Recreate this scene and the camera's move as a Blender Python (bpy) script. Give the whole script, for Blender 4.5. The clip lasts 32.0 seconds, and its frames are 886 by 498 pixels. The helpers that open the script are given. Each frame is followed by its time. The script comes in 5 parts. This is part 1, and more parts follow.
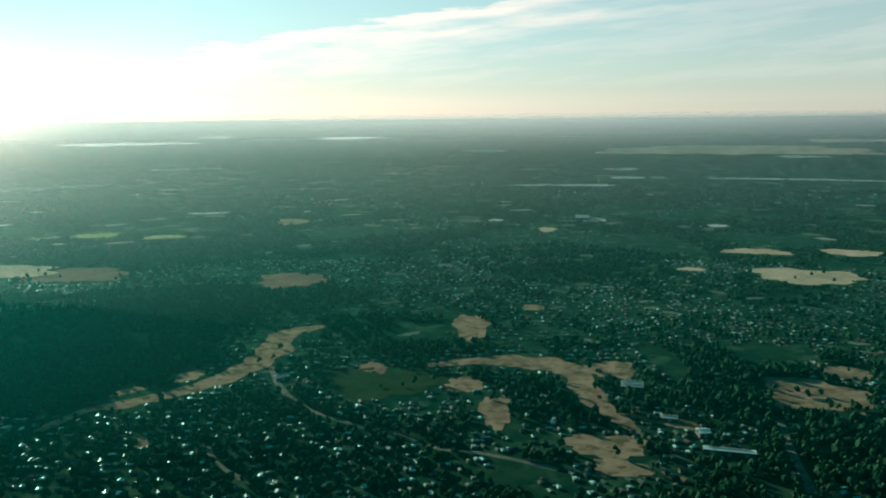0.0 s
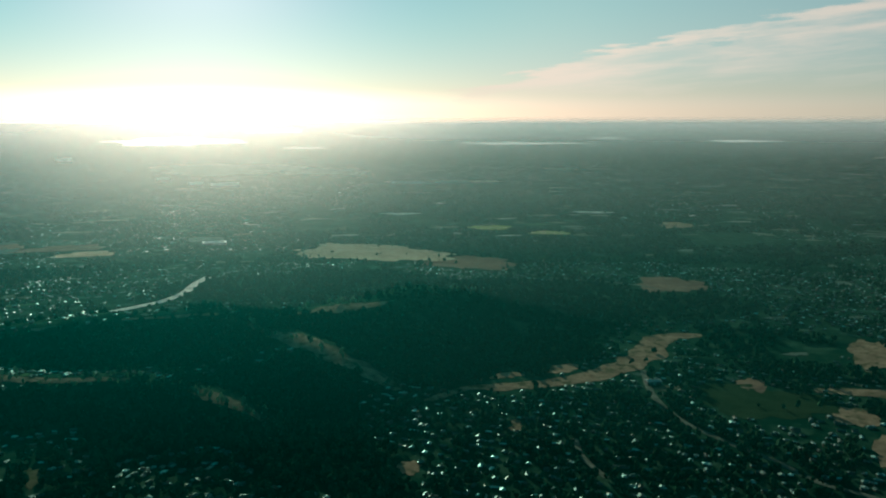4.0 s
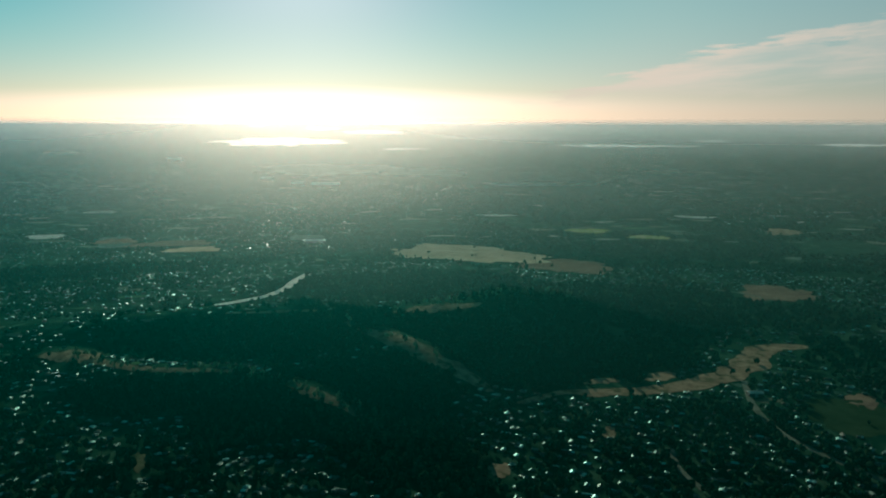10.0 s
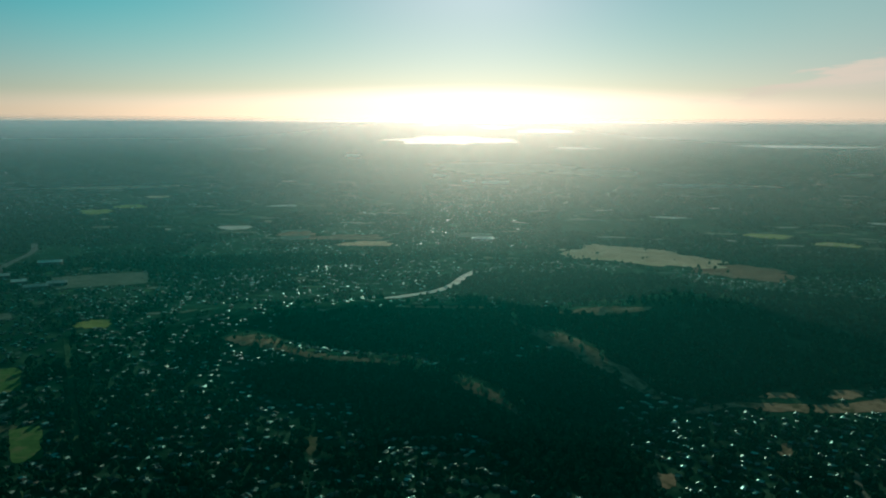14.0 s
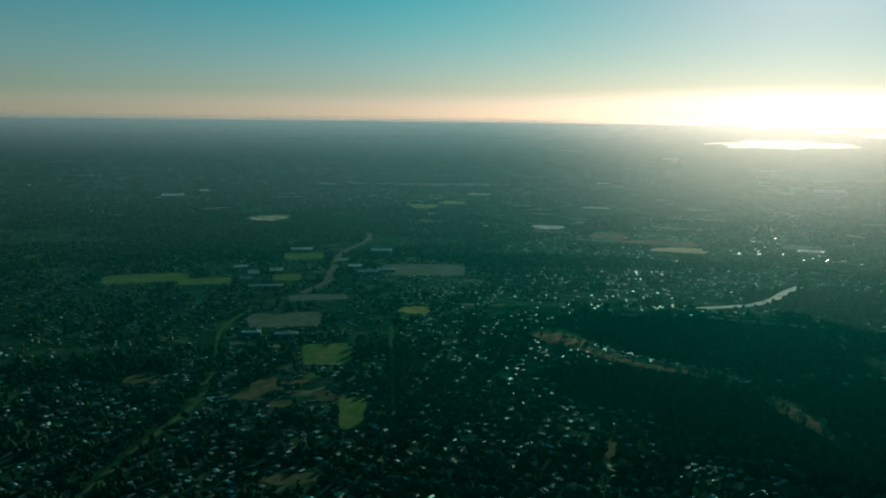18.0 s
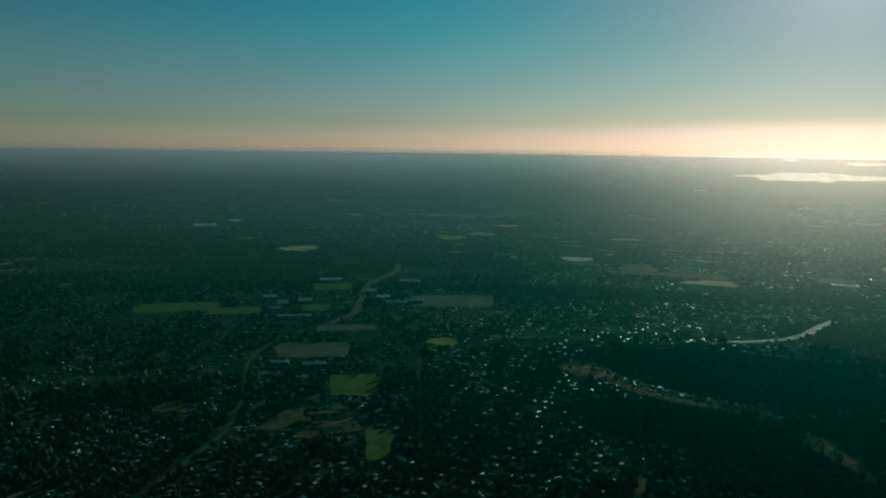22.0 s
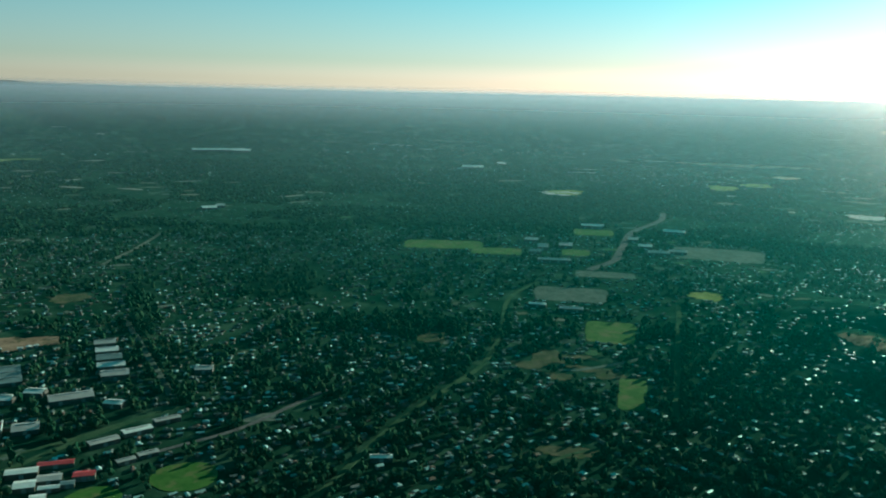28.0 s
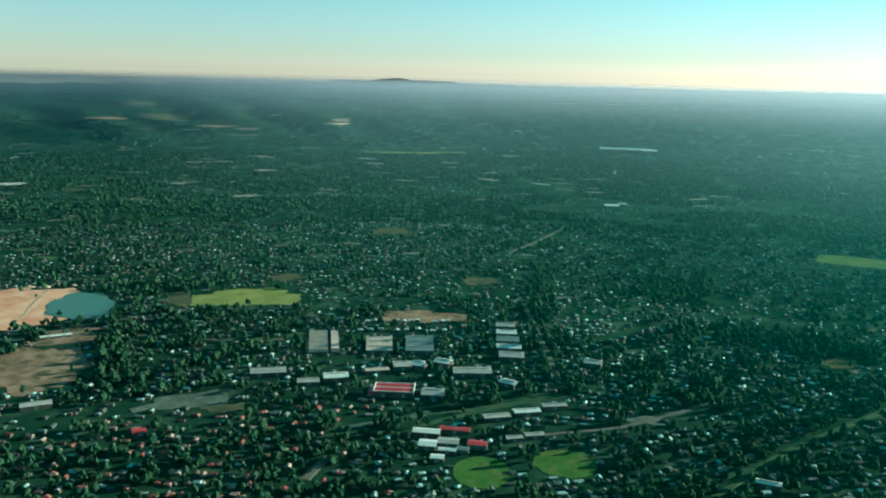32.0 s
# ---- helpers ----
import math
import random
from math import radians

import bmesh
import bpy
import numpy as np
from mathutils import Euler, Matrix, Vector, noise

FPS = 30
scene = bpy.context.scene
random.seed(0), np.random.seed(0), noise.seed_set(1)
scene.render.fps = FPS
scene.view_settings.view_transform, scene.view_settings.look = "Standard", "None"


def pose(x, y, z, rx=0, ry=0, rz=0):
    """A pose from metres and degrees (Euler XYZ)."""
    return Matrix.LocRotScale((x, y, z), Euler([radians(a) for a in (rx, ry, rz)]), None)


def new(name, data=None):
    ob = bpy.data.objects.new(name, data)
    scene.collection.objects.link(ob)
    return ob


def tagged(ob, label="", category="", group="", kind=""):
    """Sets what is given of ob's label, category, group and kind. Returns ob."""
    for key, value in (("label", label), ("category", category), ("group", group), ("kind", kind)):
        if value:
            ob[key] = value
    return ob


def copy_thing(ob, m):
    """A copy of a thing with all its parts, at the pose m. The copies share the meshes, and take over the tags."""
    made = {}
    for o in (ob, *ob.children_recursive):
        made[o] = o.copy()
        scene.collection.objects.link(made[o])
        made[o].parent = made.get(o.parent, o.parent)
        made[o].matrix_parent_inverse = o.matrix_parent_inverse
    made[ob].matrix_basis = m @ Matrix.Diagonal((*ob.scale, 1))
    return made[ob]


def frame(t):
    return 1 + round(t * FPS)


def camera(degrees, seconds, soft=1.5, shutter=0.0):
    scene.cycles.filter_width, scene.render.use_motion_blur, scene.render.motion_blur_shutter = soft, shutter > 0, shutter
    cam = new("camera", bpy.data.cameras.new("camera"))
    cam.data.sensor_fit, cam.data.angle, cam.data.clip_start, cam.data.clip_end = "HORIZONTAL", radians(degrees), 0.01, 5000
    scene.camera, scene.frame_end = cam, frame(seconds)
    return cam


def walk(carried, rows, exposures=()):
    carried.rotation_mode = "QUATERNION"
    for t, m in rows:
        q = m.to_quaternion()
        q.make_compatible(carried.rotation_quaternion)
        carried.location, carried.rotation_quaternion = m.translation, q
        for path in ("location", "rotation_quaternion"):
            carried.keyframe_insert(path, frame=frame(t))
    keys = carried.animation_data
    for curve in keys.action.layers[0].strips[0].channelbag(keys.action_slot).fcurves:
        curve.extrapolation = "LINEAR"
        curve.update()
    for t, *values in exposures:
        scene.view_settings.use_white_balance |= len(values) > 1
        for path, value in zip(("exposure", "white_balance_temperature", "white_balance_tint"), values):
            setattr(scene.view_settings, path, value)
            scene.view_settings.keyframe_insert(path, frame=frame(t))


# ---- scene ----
# Camera: hovers on one spot and turns.
cam = camera(54.67, 32.0, soft=2.0)
EYE = (0.0, 0.0, 360.0)
TURNS = [
    (0.0, -8.61, 0.53, -0.17),
    (0.5, -8.61, 0.51, 1.45),
    (1.0, -8.60, 0.46, 1.27),
    (1.5, -8.57, 0.49, 2.47),
    (2.0, -8.54, 0.47, 4.19),
    (2.5, -8.52, 0.49, 7.42),
    (3.0, -8.47, 0.37, 13.26),
    (3.5, -8.43, 0.21, 19.27),
    (4.0, -8.39, 0.09, 25.21),
    (4.5, -8.33, -0.03, 27.07),
    (6.5, -8.27, -0.11, 28.77),
    (7.0, -8.29, -0.12, 29.15),
    (7.5, -8.31, -0.14, 29.58),
    (8.0, -8.32, -0.15, 29.99),
    (8.5, -8.33, -0.19, 30.44),
    (9.0, -8.35, -0.11, 30.88),
    (9.5, -8.31, -0.16, 31.31),
    (10.0, -8.29, -0.16, 31.71),
    (10.5, -8.29, -0.14, 32.14),
    (11.0, -8.31, -0.17, 33.79),
    (11.5, -8.33, -0.21, 36.39),
    (12.0, -8.34, -0.18, 36.70),
    (12.5, -8.37, -0.16, 37.05),
    (13.0, -8.38, -0.20, 38.14),
    (13.5, -8.40, -0.26, 40.45),
    (14.0, -8.40, -0.29, 43.03),
    (14.5, -8.40, -0.30, 45.95),
    (15.0, -8.42, -0.38, 49.05),
    (15.5, -8.45, -0.41, 52.18),
    (17.5, -8.43, -0.62, 62.18),
    (18.0, -8.43, -0.64, 63.85),
    (18.5, -6.03, -0.66, 64.88),
    (19.0, 0.72, -0.71, 64.98),
    (19.5, 0.72, -0.66, 65.10),
    (20.0, 0.72, -0.62, 65.22),
    (20.5, 0.55, -0.62, 65.36),
    (21.0, -0.40, -0.65, 65.51),
    (21.5, -2.66, -0.68, 65.63),
    (22.0, -6.37, -0.76, 65.78),
    (22.5, -11.06, -0.75, 65.93),
    (23.0, -13.62, -0.85, 66.04),
    (23.5, -13.68, -0.70, 66.48),
    (24.0, -13.75, -0.70, 68.71),
    (24.5, -13.80, -0.80, 71.05),
    (25.0, -13.84, -0.72, 73.06),
    (25.5, -13.86, -0.72, 74.97),
    (27.5, -10.27, -1.15, 80.62),
    (28.0, -10.34, -1.25, 83.38),
    (28.5, -10.36, -1.36, 86.55),
    (29.0, -10.45, -1.36, 89.68),
    (29.5, -10.52, -1.43, 92.83),
    (30.0, -10.60, -1.46, 95.98),
    (30.5, -10.66, -1.53, 99.53),
    (31.0, -10.76, -1.58, 103.07),
    (31.5, -10.84, -1.48, 107.02),
    (32.0, -10.91, -1.29, 109.98),
]
STOPS = [(0.0, 1.05), (2.0, 0.9), (3.0, 0.65), (4.0, 0.25), (8.0, 0.0), (15.0, -0.05), (18.0, -0.1), (19.0, -0.15), (20.0, -0.45), (21.0, -0.5),
         (22.0, -0.65), (23.0, -0.3), (23.5, 0.25), (24.0, 0.82), (25.0, 1.2), (25.5, 1.2), (28.0, 1.12), (30.0, 1.28), (32.0, 1.75)]
EXPOSURES = [(t, e, 5950, -12 if t < 23.2 else -7) for t, e in STOPS]
walk(cam, [(t, pose(*EYE, 90 + p, r, y)) for t, p, r, y in TURNS], EXPOSURES)

# ---- light ----
SUN_AZ, SUN_EL = 40.7, 14.5
sun_dir = Vector((-math.sin(radians(SUN_AZ)) * math.cos(radians(SUN_EL)),
                  math.cos(radians(SUN_AZ)) * math.cos(radians(SUN_EL)), math.sin(radians(SUN_EL))))
sun_data = bpy.data.lights.new("sun", "SUN")
sun_data.energy, sun_data.angle, sun_data.color = 3.2, radians(0.6), (1.0, 0.89, 0.75)
sun = new("sun", sun_data)
sun.rotation_mode = "QUATERNION"
sun.rotation_quaternion = sun_dir.to_track_quat("Z", "Y")
sun.location = sun_dir * 900


class Nodes:
    """Small helper to write node trees as expressions."""

    def __init__(self, tree):
        self.t = tree
        self.n = tree.nodes
        self.n.clear()

    def add(self, kind, **props):
        nd = self.n.new(kind)
        for k, v in props.items():
            if k == "operation":
                nd.operation = v
            elif k == "blend_type":
                nd.blend_type = v
            elif k == "data_type":
                nd.data_type = v
            elif k == "sky_type":
                nd.sky_type = v
        return nd

    def put(self, sock, v):
        if isinstance(v, bpy.types.NodeSocket):
            self.t.links.new(v, sock)
        elif v is not None:
            if sock.type == "RGBA" and len(v) == 3:
                v = (*v, 1)
            sock.default_value = v

    def math(self, op, a, b=None, c=None, clamp=False):
        nd = self.add("ShaderNodeMath", operation=op)
        nd.use_clamp = clamp
        for i, v in enumerate((a, b, c)):
            if v is not None:
                self.put(nd.inputs[i], v)
        return nd.outputs[0]

    def mix(self, f, a, b, blend="MIX"):
        nd = self.add("ShaderNodeMix", data_type="RGBA", blend_type=blend)
        self.put(nd.inputs[0], f)
        self.put(nd.inputs[6], a)
        self.put(nd.inputs[7], b)
        return nd.outputs[2]

    def ramp(self, v, lo, hi, a=0.0, b=1.0):
        nd = self.n.new("ShaderNodeMapRange")
        nd.interpolation_type = "SMOOTHSTEP"
        for i, x in enumerate((v, lo, hi, a, b)):
            self.put(nd.inputs[i], x)
        return nd.outputs[0]

    def noise(self, scale, vec=None, detail=3.0, rough=0.55):
        nd = self.n.new("ShaderNodeTexNoise")
        self.put(nd.inputs["Scale"], scale)
        self.put(nd.inputs["Detail"], detail)
        self.put(nd.inputs["Roughness"], rough)
        if vec is not None:
            self.put(nd.inputs["Vector"], vec)
        return nd.outputs["Fac"]


def build_world():
    w = bpy.data.worlds.new("sky")
    scene.world = w
    w.use_nodes = True
    g = Nodes(w.node_tree)
    sky = g.n.new("ShaderNodeTexSky")
    sky.sky_type = "NISHITA"
    sky.sun_disc = False
    sky.sun_elevation, sky.sun_rotation = radians(SUN_EL), radians(-SUN_AZ)
    sky.altitude, sky.air_density, sky.dust_density, sky.ozone_density = 400, 1.0, 0.6, 2.5
    co = g.n.new("ShaderNodeTexCoord").outputs["Generated"]
    lift = g.n.new("ShaderNodeVectorMath")
    lift.operation = "MAXIMUM"
    g.put(lift.inputs[0], co)
    lift.inputs[1].default_value = (-2, -2, 0.012)
    g.t.links.new(lift.outputs[0], sky.inputs["Vector"])
    sep = g.n.new("ShaderNodeSeparateXYZ")
    g.put(sep.inputs[0], co)
    x, y, z = sep.outputs
    el = g.math("MULTIPLY", g.math("ARCSINE", z), 57.2958)
    az = g.math("MULTIPLY", g.math("ARCTAN2", g.math("MULTIPLY", x, -1.0), y), 57.2958)
    daz = g.math("ABSOLUTE", g.math("SUBTRACT", az, SUN_AZ))
    dot = g.n.new("ShaderNodeVectorMath")
    dot.operation = "DOT_PRODUCT"
    g.put(dot.inputs[0], co)
    dot.inputs[1].default_value = sun_dir
    ang = g.math("MULTIPLY", g.math("ARCCOSINE", g.math("MINIMUM", dot.outputs["Value"], 0.999999)), 57.2958)
    tint = g.mix(g.ramp(el, 0.0, 9.0), g.mix(g.ramp(ang, 25.0, 55.0), SKY_LOW, SKY_LOW_FAR), g.mix(g.ramp(el, 4.0, 18.0), g.mix(g.ramp(ang, 26.0, 66.0), SKY_MID, SKY_TINT), g.mix(g.ramp(el, 19.0, 32.0), SKY_HIGH, SKY_TOP)))
    base = g.mix(1.0, sky.outputs[0], g.mix(g.ramp(ang, 28.0, 4.0), tint, SKY_SUN), "MULTIPLY")
    base = g.mix(1.0, base, (SKY_GAIN,) * 3, "MULTIPLY")
    # haze glow lying on the horizon, strongest under the sun
    up = g.math("MAXIMUM", el, 0.0)
    near = g.math("EXPONENT", g.math("MULTIPLY", g.math("POWER", g.math("DIVIDE", daz, 14.0), 2.0), -1.0))
    wide = g.math("EXPONENT", g.math("MULTIPLY", daz, -1 / 30.0))
    flat = g.ramp(g.math("SUBTRACT", el, g.math("MULTIPLY", near, 0.55)), 2.1, 0.9)
    amount = g.math("MULTIPLY", flat, g.math("ADD", g.math("MULTIPLY", near, 0.36), g.math("MULTIPLY", wide, 0.34)))
    col = g.mix(1.0, base, g.mix(1.0, (1.0, 0.52, 0.60), amount, "MULTIPLY"), "ADD")
    band2 = g.math("EXPONENT", g.math("MULTIPLY", up, -1 / 3.0))
    near2 = g.math("MULTIPLY", g.math("MULTIPLY", band2, near), 0.17)
    col = g.mix(1.0, col, g.mix(1.0, (1.0, 0.42, 0.62), near2, "MULTIPLY"), "ADD")
    # the sun's aureole and disc
    aur = g.math("MULTIPLY", g.math("EXPONENT", g.math("MULTIPLY", ang, -1 / 4.5)), 0.36)
    aur2 = g.math("MULTIPLY", g.math("EXPONENT", g.math("MULTIPLY", ang, -1 / 11.0)), 0.12)
    col = g.mix(1.0, col, g.mix(1.0, (0.72, 0.77, 0.80), g.math("ADD", aur, aur2), "MULTIPLY"), "ADD")
    disc = g.math("MULTIPLY", g.math("EXPONENT", g.math("MULTIPLY", ang, -1 / 1.2)), 7.0)
    col = g.mix(1.0, col, g.mix(1.0, (1.0, 0.95, 0.86), disc, "MULTIPLY"), "ADD")
    # a bank of layered high cloud off to the side of the sun, its upper edge rising away from it
    def layers(fa, fe, tilt, scale, detail):
        cv = g.n.new("ShaderNodeCombineXYZ")
        g.put(cv.inputs[0], g.math("MULTIPLY", az, fa))
        g.put(cv.inputs[1], g.math("ADD", g.math("MULTIPLY", el, fe), g.math("MULTIPLY", az, tilt)))
        return g.noise(scale, cv.outputs[0], detail, 0.6)
    tuft = layers(0.11, 0.75, 0.02, 1.0, 7.0)
    streak = layers(0.06, 0.55, 0.05, 1.3, 6.0)
    top = g.math("ADD", 2.7, g.math("MULTIPLY", g.math("SUBTRACT", 26.0, az), 0.2))
    depth = g.math("ADD", g.math("SUBTRACT", top, el), g.math("MULTIPLY", g.math("SUBTRACT", tuft, 0.5), 7.0))
    body = g.math("EXPONENT", g.math("MULTIPLY", g.math("POWER", g.math("DIVIDE", g.math("MAXIMUM", g.math("SUBTRACT", depth, 0.9), 0.0), 2.2), 2.0), -1.0))
    body = g.math("ADD", g.math("MULTIPLY", body, 0.5), 0.45)
    mask = g.math("MULTIPLY", g.math("MULTIPLY", g.ramp(depth, 0.0, 1.1), body), g.ramp(az, 31.0, 22.0))
    mask = g.math("MULTIPLY", mask, g.ramp(streak, 0.34, 0.62, 0.5, 1.0))
    mask = g.math("MULTIPLY", mask, g.ramp(az, -80.0, -45.0))
    mask = g.math("MULTIPLY", mask, g.ramp(el, 0.3, 3.0, 0.3, 1.0))
    thin = g.math("MULTIPLY", g.ramp(az, 36.0, 16.0, 0.0, 0.32), g.ramp(az, -70.0, -30.0))
    mask = g.math("MAXIMUM", mask, g.math("MULTIPLY", thin, g.ramp(el, 24.0, 8.0)))
    warm = g.ramp(az, -22.0, 22.0)
    col = g.mix(mask, col, g.mix(warm, (0.52, 0.42, 0.40), (0.84, 0.61, 0.53)))
    bg = g.n.new("ShaderNodeBackground")
    g.put(bg.inputs[0], col)
    bg.inputs[1].default_value = 1.0
    out = g.n.new("ShaderNodeOutputWorld")
    g.t.links.new(bg.outputs[0], out.inputs[0])


SKY_TINT = (0.62, 0.83, 0.74)
SKY_MID = (0.36, 0.83, 0.82)
SKY_HIGH = (0.07, 0.72, 0.84)
SKY_TOP = (0.17, 0.80, 0.52)
SKY_LOW = (0.77, 0.70, 0.86)
SKY_LOW_FAR = (0.74, 0.74, 0.83)
SKY_SUN = (0.43, 0.46, 0.59)
SKY_GAIN = 0.065
build_world()


# ---- materials ----
def principled(name, rough=0.9, metal=0.0):
    m = bpy.data.materials.new(name)
    m.use_nodes = True
    g = Nodes(m.node_tree)
    b = g.n.new("ShaderNodeBsdfPrincipled")
    o = g.n.new("ShaderNodeOutputMaterial")
    g.t.links.new(b.outputs[0], o.inputs[0])
    b.inputs["Roughness"].default_value = rough
    b.inputs["Metallic"].default_value = metal
    b.inputs["Specular IOR Level"].default_value = 0.0
    return m, g, b


def position(g):
    return g.n.new("ShaderNodeNewGeometry").outputs["Position"]


def island(g):
    return g.n.new("ShaderNodeNewGeometry").outputs["Random Per Island"]


def object_random(g):
    return g.n.new("ShaderNodeObjectInfo").outputs["Random"]


def surface(name, dark, light, scale, rough=0.95, big=0.006, third=None, bump=0.0):
    """Earth, grass or paving: two scales of noise between two or three colours."""
    m, g, b = principled(name, rough)
    p = position(g)
    small = g.noise(scale, p, 5.0, 0.65)
    large = g.noise(big, p, 4.0, 0.6)
    f = g.ramp(g.math("ADD", g.math("MULTIPLY", small, 0.5), g.math("MULTIPLY", large, 0.5)), 0.36, 0.64)
    c = g.mix(f, dark, light)
    if third:
        c = g.mix(g.ramp(g.noise(big * 2.7, p, 4.0), 0.5, 0.66), c, third)
    g.put(b.inputs["Base Color"], c)
    if bump:
        bp = g.n.new("ShaderNodeBump")
        bp.inputs["Strength"].default_value, bp.inputs["Distance"].default_value = 0.6, bump
        g.put(bp.inputs["Height"], small)
        g.t.links.new(bp.outputs[0], b.inputs["Normal"])
    return m


def palette(name, colours, rnd, rough=0.6, metal=0.0, dirt=0.25, spec=0.3, tint=(1, 1, 1)):
    """One of several colours, chosen by a random value; weathered a little."""
    m, g, b = principled(name, rough, metal)
    b.inputs["Specular IOR Level"].default_value = spec
    b.inputs["Specular Tint"].default_value = (*tint, 1)
    r = rnd(g)
    cr = g.n.new("ShaderNodeValToRGB")
    cr.color_ramp.interpolation = "CONSTANT"
    els = cr.color_ramp.elements
    els[0].color = (*colours[0], 1)
    els[1].position, els[1].color = 1 / len(colours), (*colours[1], 1)
    for i, c in enumerate(colours[2:], 2):
        els.new(i / len(colours)).color = (*c, 1)
    g.put(cr.inputs[0], r)
    n = g.noise(0.35, position(g), 4.0)
    c = g.mix(g.ramp(n, 0.35, 0.75, 0.0, dirt), cr.outputs[0], (0.10, 0.10, 0.09))
    g.put(b.inputs["Base Color"], c)
    return m


def foliage(name, a, b_, c, rnd, sheer=0.0):
    """Leaves; sheer: how much light comes through them."""
    m, g, b = principled(name, 0.85)
    n = g.noise(0.22, position(g), 3.0)
    base = g.mix(rnd(g), a, b_)
    base = g.mix(g.ramp(n, 0.5, 0.75), base, c)
    g.put(b.inputs["Base Color"], base)
    if sheer:
        tl = g.n.new("ShaderNodeBsdfTranslucent")
        g.put(tl.inputs[0], g.mix(0.5, base, (0.5, 0.72, 0.52)))
        mx = g.n.new("ShaderNodeMixShader")
        mx.inputs[0].default_value = sheer
        g.t.links.new(b.outputs[0], mx.inputs[1])
        g.t.links.new(tl.outputs[0], mx.inputs[2])
        g.t.links.new(mx.outputs[0], [q for q in g.n if q.type == "OUTPUT_MATERIAL"][0].inputs[0])
    return m


M_GROUND = surface("ground_cover", (0.006, 0.034, 0.020), (0.020, 0.054, 0.032), 0.05, third=(0.035, 0.078, 0.048), big=0.008)
M_TAN = surface("dry_grass", (0.14, 0.108, 0.07), (0.29, 0.22, 0.145), 0.06, third=(0.09, 0.09, 0.05), big=0.02)
M_DRY = surface("patchy_dry_grass", (0.045, 0.066, 0.038), (0.10, 0.104, 0.064), 0.06, third=(0.05, 0.08, 0.035), big=0.03)
M_PALE = surface("stubble", (0.29, 0.24, 0.16), (0.45, 0.37, 0.26), 0.05, big=0.012)
M_BROWN = surface("ploughed_earth", (0.11, 0.08, 0.06), (0.20, 0.145, 0.10), 0.06, big=0.02)
M_SLOPE = surface("rough_pasture", (0.10, 0.09, 0.06), (0.26, 0.205, 0.14), 0.07, third=(0.045, 0.065, 0.035), big=0.03)
M_GREEN = surface("mown_grass", (0.046, 0.108, 0.034), (0.082, 0.15, 0.050), 0.08, third=(0.115, 0.14, 0.065), big=0.02)
M_OVAL = surface("watered_grass", (0.035, 0.105, 0.024), (0.062, 0.14, 0.034), 0.08, third=(0.10, 0.13, 0.05), big=0.02)
M_PGREEN = surface("pale_pasture", (0.14, 0.19, 0.055), (0.22, 0.255, 0.085), 0.05, big=0.02)
M_DKGRASS = surface("shaded_meadow", (0.018, 0.039, 0.018), (0.030, 0.054, 0.027), 0.05, big=0.02)
M_GREY = surface("gravel_yard", (0.06, 0.095, 0.075), (0.115, 0.15, 0.12), 0.12, big=0.03)
M_ROAD = surface("asphalt", (0.075, 0.085, 0.08), (0.13, 0.14, 0.13), 0.2, big=0.04)
M_TRACK = surface("dusty_verge", (0.075, 0.095, 0.072), (0.15, 0.165, 0.13), 0.1, big=0.03)
M_AVENUE = surface("avenue_verge", (0.028, 0.070, 0.036), (0.060, 0.105, 0.058), 0.1, big=0.03)
M_EARTH = surface("quarry_earth", (0.50, 0.25, 0.14), (0.68, 0.42, 0.27), 0.04, third=(0.62, 0.40, 0.27), big=0.015)
M_TREE = foliage("leaves", (0.008, 0.042, 0.023), (0.028, 0.074, 0.040), (0.062, 0.092, 0.044), island)
M_WOOD = foliage("forest_leaves", (0.003, 0.036, 0.021), (0.008, 0.050, 0.028), (0.016, 0.060, 0.028), island)
M_CROWN = foliage("crown_leaves", (0.010, 0.042, 0.022), (0.034, 0.080, 0.040), (0.066, 0.098, 0.044), object_random)
# sunlit crowns: the light is put into paler, sheer leaves
M_SUNLIT_CREST_TREE = foliage("sunlit_crest_leaves", (0.07, 0.13, 0.085), (0.12, 0.17, 0.11), (0.18, 0.20, 0.14), island, 0.5)
M_BARK = surface("bark", (0.06, 0.045, 0.03), (0.12, 0.09, 0.06), 2.0)
GLINT_TINT = (0.5, 1.0, 0.88)  # sun glints on the roofs are coloured pale green with this
ROOFS = [(0.33, 0.53, 0.46), (0.06, 0.095, 0.085), (0.09, 0.125, 0.11), (0.22, 0.29, 0.24), (0.055, 0.09, 0.08), (0.13, 0.09, 0.065), (0.26, 0.41, 0.36),
         (0.065, 0.095, 0.085), (0.12, 0.14, 0.115), (0.42, 0.64, 0.56), (0.07, 0.10, 0.09), (0.17, 0.20, 0.175), (0.085, 0.12, 0.105), (0.10, 0.10, 0.08)]
M_ROOF = palette("house_roofing", ROOFS, object_random, 0.5, metal=0.25, spec=0.06, tint=GLINT_TINT)
M_RED_TILES = palette("red_tiles", [(0.26, 0.07, 0.055), (0.34, 0.14, 0.105), (0.42, 0.34, 0.28), (0.20, 0.06, 0.05), (0.38, 0.24, 0.19)], object_random, 0.7, spec=0.2)
M_RED_SET = palette("red_tile_roofs", [(0.26, 0.07, 0.055), (0.34, 0.14, 0.105), (0.42, 0.34, 0.28), (0.20, 0.06, 0.05), (0.38, 0.24, 0.19)], island, 0.7, spec=0.2)
M_ROOFS = palette("roofing", ROOFS, island, 0.5, metal=0.25, spec=0.06, tint=GLINT_TINT)
